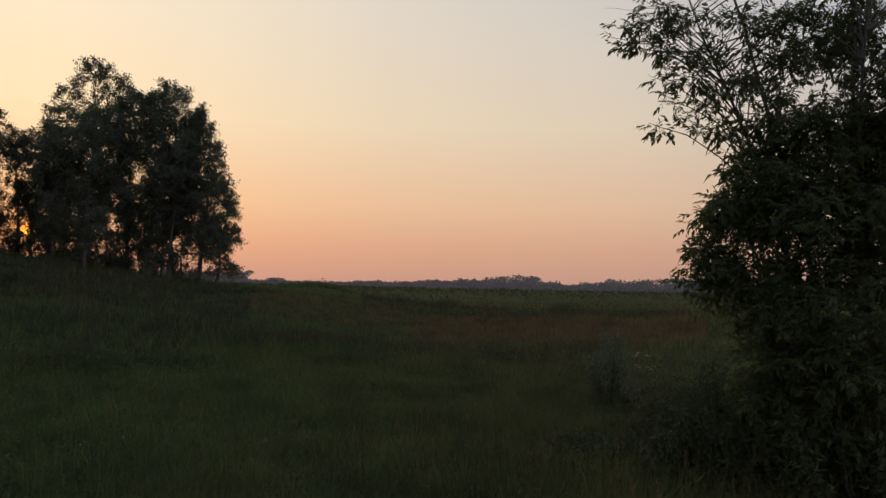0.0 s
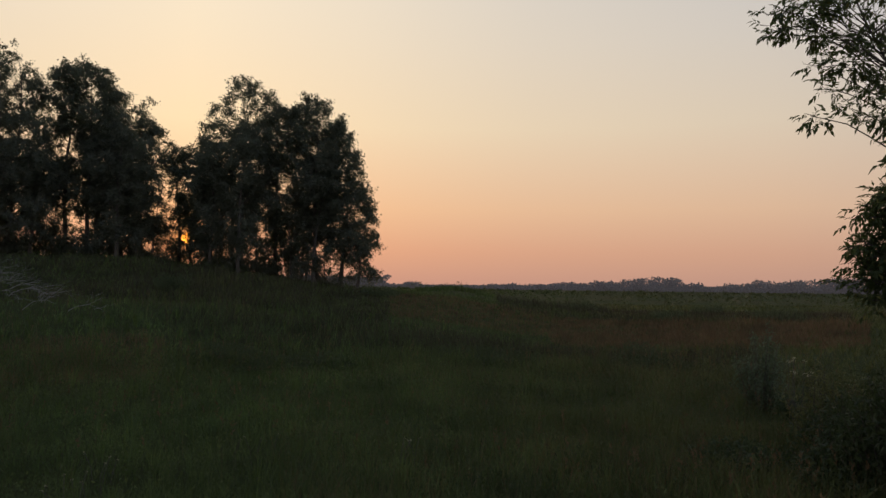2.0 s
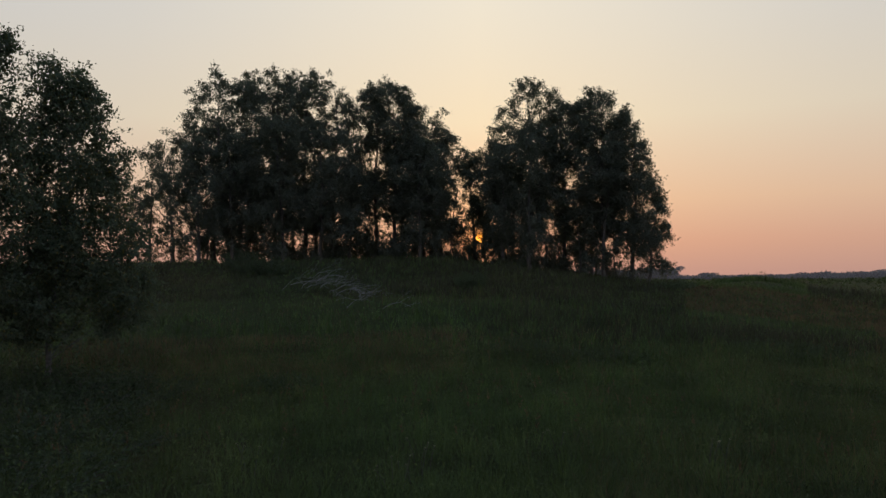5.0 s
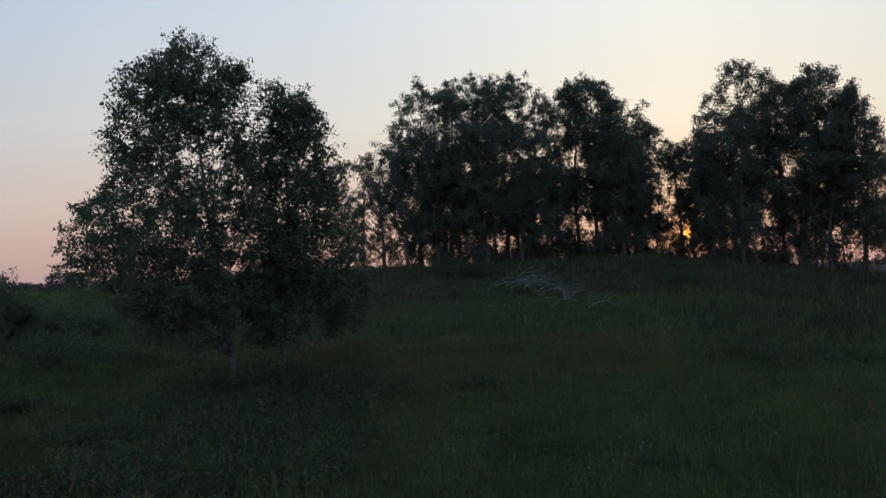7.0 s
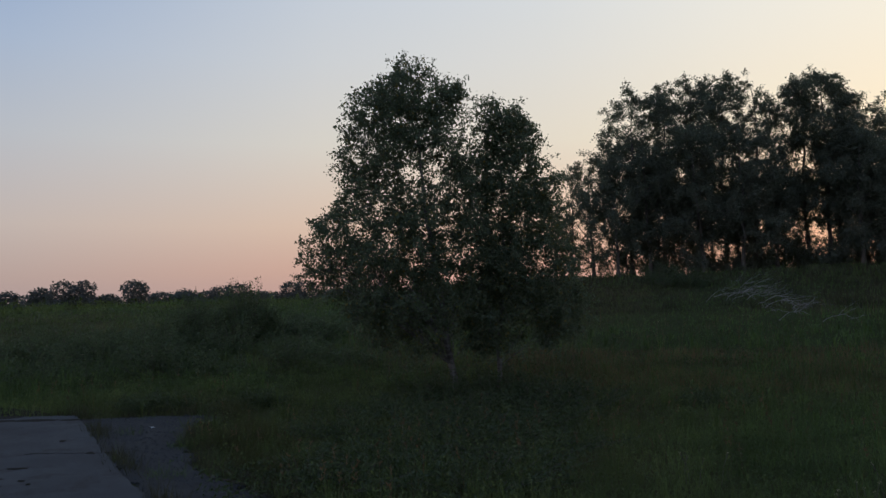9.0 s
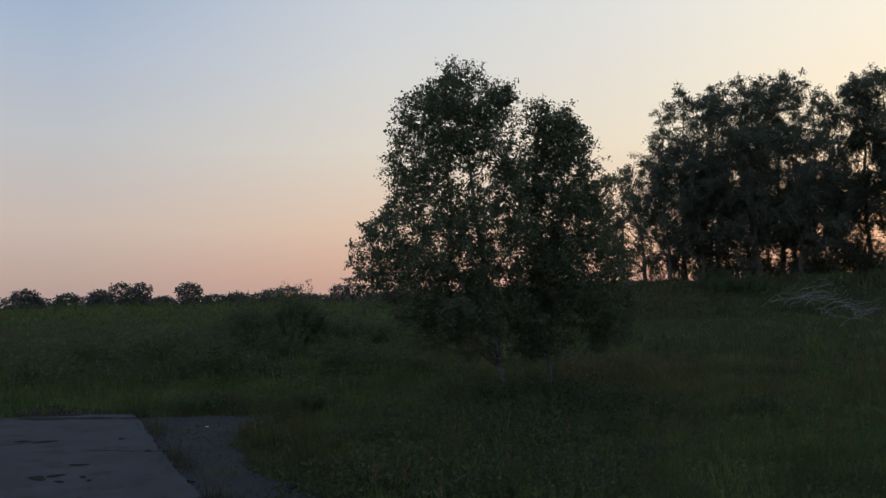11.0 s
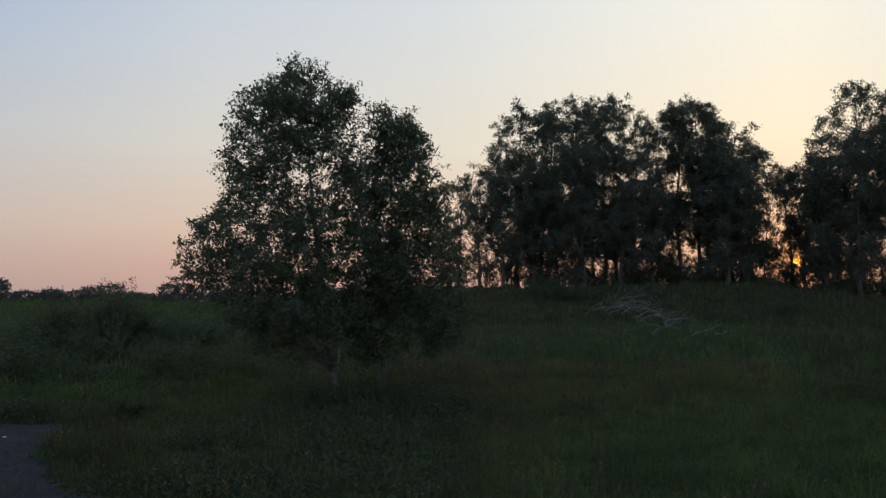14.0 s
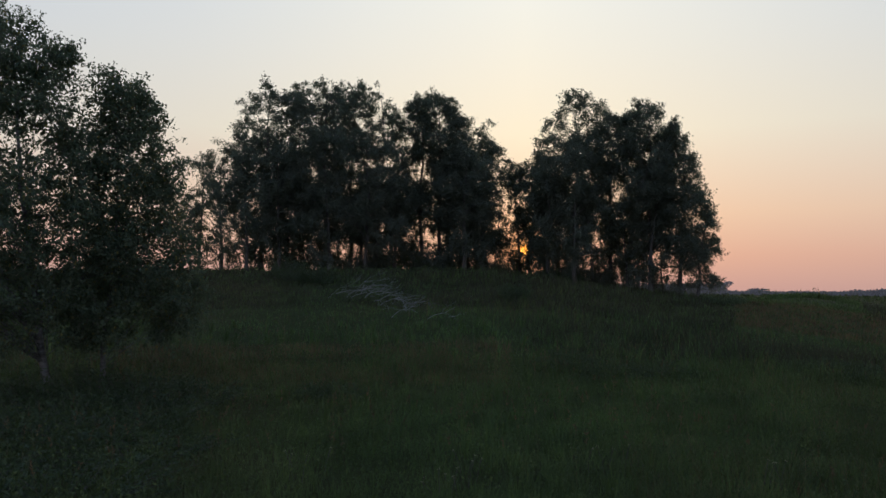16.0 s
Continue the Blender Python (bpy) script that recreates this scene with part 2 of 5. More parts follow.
# ---- mesh helpers ----
class Heap:
    """Collects vertices and faces of one mesh."""

    def __init__(self):
        self.v, self.f, self.n = [], {3: [], 4: []}, 0

    def add(self, verts, faces):
        verts = np.asarray(verts, float).reshape(-1, 3)
        faces = np.asarray(faces, int)
        self.v.append(verts)
        self.f[faces.shape[1]].append(faces + self.n)
        self.n += len(verts)

    def mesh(self, name, mat, smooth=False):
        me = bpy.data.meshes.new(name)
        v = np.concatenate(self.v)
        groups = [np.concatenate(f) for f in (self.f[3], self.f[4]) if f]
        loops = np.concatenate([g.ravel() for g in groups])
        sizes = np.concatenate([np.full(len(g), g.shape[1]) for g in groups])
        me.vertices.add(len(v))
        me.vertices.foreach_set("co", v.astype(np.float32).ravel())
        me.loops.add(len(loops))
        me.loops.foreach_set("vertex_index", loops.astype(np.int32))
        me.polygons.add(len(sizes))
        me.polygons.foreach_set("loop_start", np.concatenate([[0], np.cumsum(sizes)[:-1]]).astype(np.int32))
        me.polygons.foreach_set("use_smooth", np.full(len(sizes), smooth))
        me.materials.append(mat)
        me.update(calc_edges=True)
        return me


def rows_unit(a):
    return a / np.maximum(np.linalg.norm(a, axis=-1, keepdims=True), 1e-9)


def tubes(heap, P, R, sides):
    """Tapered tubes along P (n, k, 3) with radii R (n, k)."""
    P, R = np.asarray(P, float), np.asarray(R, float)
    n, k, _ = P.shape
    tan = rows_unit(np.gradient(P, axis=1))
    ref = np.where(np.abs(tan[..., 2:3]) > 0.9, np.array([1.0, 0, 0]), np.array([0, 0, 1.0]))
    a = rows_unit(np.cross(tan, ref))
    b = np.cross(tan, a)
    ang = np.arange(sides) * 2 * np.pi / sides
    ring = P[:, :, None] + R[:, :, None, None] * (a[:, :, None] * np.cos(ang)[:, None] + b[:, :, None] * np.sin(ang)[:, None])
    idx = np.arange(n * k * sides).reshape(n, k, sides)
    nxt = np.roll(idx, -1, axis=2)
    faces = np.stack([idx[:, :-1], nxt[:, :-1], nxt[:, 1:], idx[:, 1:]], -1).reshape(-1, 4)
    heap.add(ring, faces)


def leaves(heap, base, way, size, width=0.65, rng=None, fold=0.25, far=False):
    """Folded leaf blades of four corners at base, along way; of three corners where they stay far off."""
    n = len(base)
    way = rows_unit(way)
    side = rows_unit(np.cross(way, rng.normal(size=(n, 3))))
    up = np.cross(side, way)
    L = np.broadcast_to(np.asarray(size, float).reshape(-1, 1), (n, 1))
    if far:
        v = np.stack([base, base + way * L * 0.95 + side * L * width * 0.3, base + way * L * 0.6 - side * L * width * 0.75], 1)
        heap.add(v, np.arange(n)[:, None] * 3 + [0, 1, 2])
        return
    mid = base + way * L * 0.45
    v = np.stack([base, mid + side * L * width / 2 + up * L * fold * 0.4, base + way * L - up * L * 0.1, mid - side * L * width / 2 + up * L * fold * 0.4], 1)
    i = np.arange(n)[:, None] * 4
    heap.add(v, np.concatenate([i + [0, 1, 2], i + [0, 2, 3]]))


def part(name, me, parent, label="", kind=""):
    ob = new(name, me)
    ob.parent = parent
    return tagged(ob, label=label, kind=kind)


def root(name, at, label, category, group=""):
    ob = new(name)
    ob.empty_display_size = 0.2
    ob.location = at
    return tagged(ob, label=label, category=category, group=group)


# ---- lie of the land ----
H_AZ = [-180, -110, -91, -72, -60, -50, -40, -32, -26, -21, -18, -13, -9, -4, 2, 40, 180]
H_UP = [0.6, 1.6, 1.9, 2.1, 2.7, 2.95, 3.1, 3.0, 2.45, 2.0, 1.65, 1.3, 1.1, 0.45, 0.15, 0.3, 0.6]


def smooth(a, b, x):
    s = np.clip((x - a) / (b - a), 0, 1)
    return s * s * (3 - 2 * s)


def land(x, y):
    """Height of the ground at x, y (arrays)."""
    x, y = np.asarray(x, float), np.asarray(y, float)
    r, az = np.hypot(x, y), np.degrees(np.arctan2(x, y))
    up = np.interp(az, H_AZ, H_UP)
    z = up * smooth(12, 47, r) * (1 - 0.6 * smooth(58, 130, r))
    z = z + 1.9 * smooth(60, 420, r) + 0.004 * np.maximum(r - 300, 0)
    wave = np.sin(x * 0.31 + 1.3 * np.sin(y * 0.17)) * np.cos(y * 0.27 + 0.8 * np.sin(x * 0.13))
    z = z + 0.10 * wave * smooth(14, 24, r) + 0.25 * np.sin(x * 0.05 + 2) * np.sin(y * 0.043) * smooth(30, 60, r) * (1 - smooth(150, 300, r))
    ridge = np.exp(-((r - 66) / 9) ** 2) * np.exp(-((az + 9) / 3.4) ** 2)
    hollow = np.exp(-((r - 30) / 8) ** 2) * np.exp(-((az - 2) / 16.0) ** 2)
    return z + 0.7 * ridge - 0.35 * hollow


rings = np.concatenate([[0.0], np.linspace(2, 70, 120), 70 * 1.055 ** np.arange(1, 77)])
turns = np.radians(np.concatenate([np.arange(-110, 45, 0.75), np.arange(45, 250, 5)]))
rr, aa = np.meshgrid(rings[1:], turns, indexing="ij")
gx, gy = rr * np.sin(aa), rr * np.cos(aa)
gv = np.concatenate([[[0, 0, 0]], np.stack([gx, gy, land(gx, gy)], -1).reshape(-1, 3)])
heap = Heap()
na = len(turns)
ii = 1 + np.arange(len(rings) - 1)[:, None] * na + np.arange(na)
jj = np.roll(ii, -1, axis=1)
heap.add(gv, np.stack([ii[:-1], ii[1:], jj[1:], jj[:-1]], -1).reshape(-1, 4))
heap.f[3].append(np.stack([np.zeros(na, int), ii[0], jj[0]], -1))
ground = tagged(new("ground", heap.mesh("ground", soil_mat, True)), "rolling meadow ground of dark soil and low grass", "ground", kind="structure")

# ---- concrete apron and broken asphalt ----
SLAB = [(-14.0, -1.3), (-14.05, -0.8), (-13.5, 0.36), (-12.05, 0.44), (-10.3, 0.47), (-8.6, 0.54), (-7.0, 0.64), (-3.0, 0.9), (1.6, 1.2), (1.9, -5.5), (-14.2, -5.5)]
PATCH = [(-13.3, 0.3), (-12.9, 0.8), (-12.9, 1.35), (-12.4, 2.15), (-11.8, 2.35), (-11.0, 1.75), (-9.9, 1.3), (-9.2, 1.5), (-8.4, 1.2), (-7.4, 1.5), (-6.6, 1.5), (-4.0, 1.5),
         (-3.0, 0.8), (-7.0, 0.55)]


def inside(poly, x, y):
    hit = np.zeros(np.shape(x), bool)
    for (x0, y0), (x1, y1) in zip(poly, poly[1:] + poly[:1]):
        cross = ((y0 > y) != (y1 > y)) & (x < (x1 - x0) * (y - y0) / (y1 - y0 + 1e-12) + x0)
        hit ^= cross
    return hit


def paving(name, poly, top, mat, rough, label):
    rng = np.random.default_rng(3)
    bm = bmesh.new()
    pts = []
    for (x0, y0), (x1, y1) in zip(poly, poly[1:] + poly[:1]):
        n = max(2, int(math.hypot(x1 - x0, y1 - y0) / 0.18))
        for k in range(n):
            j = rng.normal(0, rough, 2)
            pts.append((x0 + (x1 - x0) * k / n + j[0], y0 + (y1 - y0) * k / n + j[1]))
    face = bm.faces.new([bm.verts.new((x, y, -0.15)) for x, y in pts])
    ext = bmesh.ops.extrude_face_region(bm, geom=[face])
    ups = [v for v in ext["geom"] if isinstance(v, bmesh.types.BMVert)]
    bmesh.ops.translate(bm, verts=ups, vec=(0, 0, 0.15 + top))
    bmesh.ops.recalc_face_normals(bm, faces=bm.faces)
    me = bpy.data.meshes.new(name)
    bm.to_mesh(me)
    bm.free()
    me.materials.append(mat)
    return tagged(new(name, me), label, "pavement", kind="structure")


paving("pavement_slab", SLAB, 0.05, concrete, 0.012, "worn grey concrete apron with chipped edges")
paving("pavement_asphalt", PATCH, 0.02, asphalt, 0.07, "crumbling dark asphalt strip overgrown with grass")

# ---- trees ----
def polar(az, r):
    x, y = r * math.sin(radians(az)), r * math.cos(radians(az))
    return np.array([x, y, float(land(x, y))])


def lerp_line(line, f):
    """Points of line (k, 3) or lines (n, k, 3) at the shares f of their length."""
    k = line.shape[-2]
    g = np.clip(f, 0, 1) * (k - 1)
    i0 = np.minimum(g.astype(int), k - 2)
    w = (g - i0)[..., None]
    if line.ndim == 2:
        return line[i0] * (1 - w) + line[i0 + 1] * w
    n = np.arange(len(line))
    return line[n, i0] * (1 - w) + line[n, i0 + 1] * w


def bent(p0, p2, up, k):
    """Curved limbs from p0 to p2 that first rise, k points each."""
    q = np.linspace(0, 1, k)[None, :, None]
    p1 = p0 * 0.55 + p2 * 0.45 + np.array([0, 0, 1.0]) * up[:, None]
    return p0[:, None] * (1 - q) ** 2 + 2 * p1[:, None] * q * (1 - q) + p2[:, None] * q ** 2


def tree_parts(rng, line, trunk_r, tips, mains, rise, twigs, twig_len, hang, per_twig, leaf, leaf_width=0.65, jitter=0.05, sides=9, low=0.1, fine=2):
    """Trunk along line; limbs that reach the tips; twigs and leaves about each tip."""
    k = len(line)
    s = np.linspace(0, 1, k)
    height = line[-1, 2]
    trunk, limbs, twigwork, crown = Heap(), Heap(), Heap(), Heap()
    tubes(trunk, line[None], (trunk_r * (1 - 0.92 * s) * (1 + 0.45 * np.exp(-s * 25)))[None], sides)
    # main limbs start on the trunk, the others on a main limb
    m = tips[:mains]
    zs = np.clip(m[:, 2] - rise * np.hypot(m[:, 0] - np.interp(m[:, 2], line[:, 2], line[:, 0]), m[:, 1] - np.interp(m[:, 2], line[:, 2], line[:, 1])),
                 low * height, height * 0.96)
    start = np.stack([np.interp(zs, line[:, 2], line[:, i]) for i in range(3)], -1)
    span = np.linalg.norm(m - start, axis=1)
    limb = bent(start, m, 0.16 * span, 8)
    limb[:, 1:-1] += np.cumsum(rng.normal(0, 0.022, (len(m), 6, 3)) * span[:, None, None], 1) * 0.7
    q8 = np.linspace(0, 1, 8)
    r_limb = np.clip(trunk_r * 0.13 * np.sqrt(span + 0.2) * (1.15 - zs / height), 0.005, None)
    tubes(limbs, limb, r_limb[:, None] * (1 - 0.8 * q8), 5)
    rest = tips[mains:]
    anchors = limb[:, 2:7].reshape(-1, 3)
    d = np.linalg.norm(rest[:, None] - anchors[None], axis=-1) + 1.2 * np.maximum(0, anchors[None, :, 2] - rest[:, None, 2])
    near = anchors[np.argmin(d, 1)]
    span2 = np.linalg.norm(rest - near, axis=1)
    sub = bent(near, rest, 0.12 * span2, 4)
    tubes(limbs, sub, np.clip(0.006 * np.sqrt(span2), 0.003, None)[:, None] * (1 - 0.7 * np.linspace(0, 1, 4)) * (trunk_r / 0.08) ** 0.5, 3)
    # twigs about the tips
    ends = np.concatenate([limb, sub[:, np.round(np.linspace(0, 3, 8)).astype(int)]])
    n = len(ends) * twigs
    who = np.repeat(np.arange(len(ends)), twigs)
    p0 = lerp_line(ends[who], rng.uniform(0.55, 1.0, n))
    way = rows_unit(rows_unit(ends[who, -1] - ends[who, -4]) * 0.5 + rng.normal(0, 0.8, (n, 3)))
    tl = twig_len * rng.uniform(0.55, 1.35, n)
    q5 = np.linspace(0, 1, 5)
    twig = p0[:, None] + way[:, None] * (tl[:, None] * q5)[..., None]
    twig[..., 2] -= hang * tl[:, None] * q5 ** 1.7
    twig[..., 2] = np.maximum(twig[..., 2], 0.12)
    shown = twig[::fine - 1, ::fine]
    tubes(twigwork, shown, np.full(len(shown), 0.0028 * (trunk_r / 0.06) ** 0.5)[:, None] * (1.2 - 0.7 * q5[::fine]), 3)
    c = n * per_twig
    wt = np.repeat(np.arange(n), per_twig)
    spot = lerp_line(twig[wt], rng.uniform(0.08, 1.0, c)) + rng.normal(0, jitter, (c, 3))
    spot[:, 2] = np.maximum(spot[:, 2], 0.1)
    leaves(crown, spot, rng.normal(0, 0.7, (c, 3)) + np.array([0, 0, -0.5]), leaf * rng.uniform(0.6, 1.3, c), leaf_width, rng, far=fine > 2)
    return trunk, limbs, twigwork, crown


def plant(name, at, made, bark_mat, leaf_mat, label, category="tree", group=""):
    trunk, limbs, twigwork, crown = made
    ob = root(name, at, label, category, group)
    stem = part("trunk", trunk.mesh("trunk", bark_mat, True), ob)
    part("branchwork", limbs.mesh("branchwork", bark_mat, True), stem, kind="stuff")
    part("twigwork", twigwork.mesh("twigwork", twig_mat), stem, kind="stuff")
    part("crown", crown.mesh("crown", leaf_mat), ob, kind="stuff")
    return ob


def stem_line(rng, top, k=12, wobble=0.02):
    s = np.linspace(0, 1, k)
    line = np.asarray(top, float) * s[:, None]
    line[1:-1, :2] += np.cumsum(rng.normal(0, wobble, (k - 2, 2)), 0)
    return line


# the two young birches in the meadow: outline of their crowns as height, reach to one side, reach to the other
BIRCH_1 = [(0.88, -1.25, 0.35), (1.0, -1.6, 0.6), (1.35, -2.05, 0.8), (1.7, -2.35, 0.9), (2.2, -2.93, 0.85), (2.6, -2.85, 0.78), (3.0, -2.62, 0.7), (3.4, -2.42, 0.62), (3.9, -2.1, 0.5), (4.4, -2.15, 0.32),
           (4.9, -2.15, 0.15), (5.25, -2.0, 0.04), (5.45, -1.6, -0.2), (5.7, -1.28, -0.5), (5.92, -1.08, -0.78), (6.0, -1.02, -0.86)]
BIRCH_2 = [(0.88, -0.5, 0.9), (1.0, -0.55, 1.2), (1.3, -0.55, 1.4), (1.7, -0.5, 1.42), (2.2, -0.5, 1.3), (2.8, -0.5, 1.12), (3.4, -0.42, 1.0), (3.9, -0.4, 0.93), (4.4, -0.40, 0.75),
           (4.9, -0.32, 0.48), (5.15, -0.28, 0.32), (5.4, -0.2, 0.1)]


def crown_tips(rng, outline, az, count, gaps, windows=()):
    """Evenly strewn limb tips inside a crown, with small gaps between the sprays and a few open windows."""
    right = np.array([math.cos(radians(az)), -math.sin(radians(az)), 0])
    ahead = np.array([math.sin(radians(az)), math.cos(radians(az)), 0])
    zs, lo, hi = (np.array(c) for c in zip(*outline))
    tips = np.zeros((0, 3))
    space = (0.7 * np.sum(np.diff(zs) * (hi - lo)[1:] ** 2) / count) ** (1 / 3)
    while len(tips) < count:
        z = rng.uniform(zs[0], zs[-1])
        wobble = 0.10 * math.sin(z * 5.3 + az) + 0.07 * math.sin(z * 11 + 2)
        u0, u1 = np.interp(z, zs, lo) + wobble * 0.6, np.interp(z, zs, hi) - wobble * 0.6
        a, r = rng.uniform(0, 6.283), rng.uniform(0, 1) ** 0.38
        u = (u0 + u1) / 2 + math.cos(a) * r * (u1 - u0) / 2
        w = math.sin(a) * r * (u1 - u0) * 0.42
        if math.sin(3.7 * u + 2.1 * w + az) * math.sin(3.3 * z + 1.7 * w) * math.cos(3.1 * w - u) > gaps + 0.25 * rng.uniform():
            continue
        if any(((u - wu) / wr) ** 2 + ((z - wz) / wh) ** 2 < rng.uniform(0.5, 1.2) and rng.uniform() > share for wu, wz, wr, wh, share in windows):
            continue
        q = right * u + ahead * w + np.array([0, 0, z])
        if len(tips) and np.min(np.sum((tips - q) ** 2, 1)) < (space * 0.62) ** 2:
            space *= 0.9995
            continue
        tips = np.concatenate([tips, q[None]])
    return tips[rng.permutation(len(tips))]


def facing(u, w, z, az):
    return (u * math.cos(radians(az)) + w * math.sin(radians(az)), -u * math.sin(radians(az)) + w * math.cos(radians(az)), z)


def leaning(rng, way, az):
    """A trunk through points given as sideways offset and height."""
    z = np.linspace(0, way[-1][1], 14)
    line = np.array([facing(float(np.interp(h, [v[1] for v in way], [v[0] for v in way])), 0, h, az) for h in z])
    line[1:-1, :2] += rng.normal(0, 0.018, (12, 2))
    return line


rng = np.random.default_rng(11)
base = polar(-61.3, 13.2)
shift = np.array([0, 0, base[2]])
tips = crown_tips(rng, BIRCH_1, -61.3, 765, 0.29, ((-0.64, 3.9, 0.54, 0.45, 0.14), (-0.32, 1.2, 0.6, 0.5, 0.3), (-1.3, 1.1, 0.7, 0.35, 0.35))) - shift
tips = np.concatenate([tips, np.array([facing(-0.12 + 0.12 * math.sin(5 * k), 0.2 * math.cos(k), 5.36 + 0.03 * k, -61.3) for k in range(5)]) - shift])
plant("young_birch", base, tree_parts(rng, leaning(rng, ((-0.16, 0), (-0.32, 1.2), (-0.54, 2.5), (-0.66, 3.3), (-0.74, 4.5), (-0.92, 5.95)), -61.3), 0.062, tips, 70, 1.0, 5, 0.28, 0.16, 23, 0.051, jitter=0.035),
      birch_bark, birch_leaf, "young birch with dense dark green crown and pale trunk", group="young birches in the meadow")
rng = np.random.default_rng(12)
base = polar(-58.5, 13.3)
tips = crown_tips(rng, BIRCH_2, -58.5, 430, 0.36, ((-0.02, 1.15, 0.4, 0.4, 0.3), (0.75, 1.1, 0.6, 0.3, 0.35))) - shift
plant("young_birch", base, tree_parts(rng, leaning(rng, ((-0.15, 0), (0.0, 2.0), (0.03, 3.5), (-0.08, 5.4)), -58.5), 0.045, tips, 40, 1.0, 5, 0.28, 0.2, 23, 0.051, jitter=0.035),
      birch_bark, birch_leaf, "slim young birch close beside its taller neighbour", group="young birches in the meadow")

# the grove on the rise: azimuth, distance, height of the top, reach of the crown, density, share of bare trunk
GROVE = [(-50.9, 46, 10.3, 1.7, 0.55, 0.12), (-48.1, 45, 14.1, 2.3, 1.35, 0.18), (-45.8, 47, 14.7, 1.9, 1.1, 0.18), (-43.6, 45, 14.95, 2.1, 1, 0.18), (-41.8, 46.5, 15.0, 2.0, 1, 0.18),
         (-39.9, 45, 14.5, 1.9, 0.95, 0.18), (-36.5, 46, 14.2, 1.7, 1.3, 0.35), (-35.0, 45.5, 14.2, 1.7, 1.2, 0.35), (-32.9, 45, 12.6, 1.5, 0.8, 0.2), (-31.5, 46, 11.9, 1.25, 0.7, 0.2), (-29.1, 47, 10.3, 1.3, 0.8, 0.12), (-27.1, 46.5, 11.9, 1.3, 0.8, 0.15),
         (-24.9, 45, 13.9, 1.9, 1.2, 0.15), (-22.4, 46, 13.2, 1.7, 1.1, 0.2), (-21.2, 46.5, 13.0, 1.6, 0.9, 0.22), (-19.5, 45, 13.2, 1.8, 1.2, 0.25), (-17.7, 44.5, 12.3, 1.6, 1.1, 0.25)]
# shorter trees along the near edge, then those behind
GROVE += [(-49.1, 43, 9.6, 2.0, 0.9, 0.2), (-46.9, 43.5, 10.4, 1.8, 0.8, 0.25), (-43.3, 42.5, 11.4, 1.9, 1.2, 0.2), (-40.6, 43, 11.0, 2.0, 1.2, 0.2), (-38.4, 44, 9.4, 1.2, 0.7, 0.2), (-33.2, 43, 10.2, 1.4, 1.1, 0.16),
          (-31.9, 44, 8.0, 1.0, 0.6, 0.16), (-26.9, 43.5, 10.2, 1.4, 0.9, 0.16), (-25.0, 43, 10.8, 1.7, 0.9, 0.18), (-19.6, 44, 9.6, 1.6, 0.9, 0.22)]
GROVE += [(-46.5, 51, 12.0, 2.3, 0.4, 0.12), (-41.0, 51, 11.0, 2.3, 0.4, 0.12), (-33.6, 51, 9.0, 1.8, 0.4, 0.12), (-25.5, 50, 10.0, 1.8, 0.4, 0.12), (-20.5, 49, 10.0, 1.9, 0.4, 0.12),
          (-28.3, 48.5, 8.6, 1.3, 0.7, 0.1), (-16.5, 44, 7.4, 1.0, 0.8, 0.16), (-52.5, 47, 9.7, 1.5, 0.34, 0.14)]
# slender stems that stand between them
SLENDER = [(-48.7, 44.6), (-47.3, 46.2), (-46.3, 45.2), (-45.1, 46.0), (-44.3, 47.5), (-42.6, 45.8), (-40.9, 45.0), (-39.2, 46.4), (-37.9, 45.6), (-36.7, 47.2), (-34.6, 45.3), (-34.0, 46.8), (-32.3, 46.0),
           (-30.9, 45.4), (-26.2, 46.0), (-23.6, 45.2), (-22.9, 46.8), (-21.3, 44.4), (-20.2, 46.0), (-18.7, 45.6)]
GROVE += [(az, r, 9.0 + 1.3 * math.sin(7 * i), 0.9, 0.32, 0.16) for i, (az, r) in enumerate(SLENDER)]
# upper outline of the grove as azimuth and height
ROOF = [(-54, 9.3), (-52.2, 9.9), (-50.7, 10.6), (-50.2, 12.3), (-48.7, 13.6), (-47.6, 14.3), (-45.7, 14.6), (-44.8, 13.8), (-43.9, 14.8), (-42.2, 14.95), (-40.1, 14.5), (-38.6, 13.6), (-37.9, 12.8), (-37.3, 13.6),
        (-35.7, 14.25), (-34.1, 13.4), (-33.5, 12.5), (-32.5, 12.4), (-31.1, 11.6), (-30.2, 10.2), (-28.9, 10.2), (-28.2, 9.8), (-27.6, 11.7), (-26.4, 12.2), (-25.8, 13.7), (-24.1, 13.8), (-23.4, 12.8), (-22.7, 13.1),
        (-21.3, 12.8), (-19.5, 13.1), (-18.0, 12.35), (-17.2, 10.8), (-16.5, 9.3), (-16.0, 8.1), (-15.5, 7.0), (-15.2, 5.0)]
# places where the sky shows through: azimuth, height, half-widths
LIGHTS = [(-36.5, 9.2, 0.95, 0.75), (-30.2, 6.9, 0.4, 1.7), (-44.5, 9.0, 0.5, 0.7), (-21.9, 7.9, 0.6, 0.8), (-28.6, 4.55, 0.38, 0.5), (-38.2, 10.3, 0.4, 0.8), (-46.0, 6.8, 0.4, 0.8)]
SHAPE = [(0, 0.6), (0.15, 0.85), (0.35, 1.0), (0.6, 1.06), (0.8, 1.02), (0.92, 0.85), (1, 0.5)]


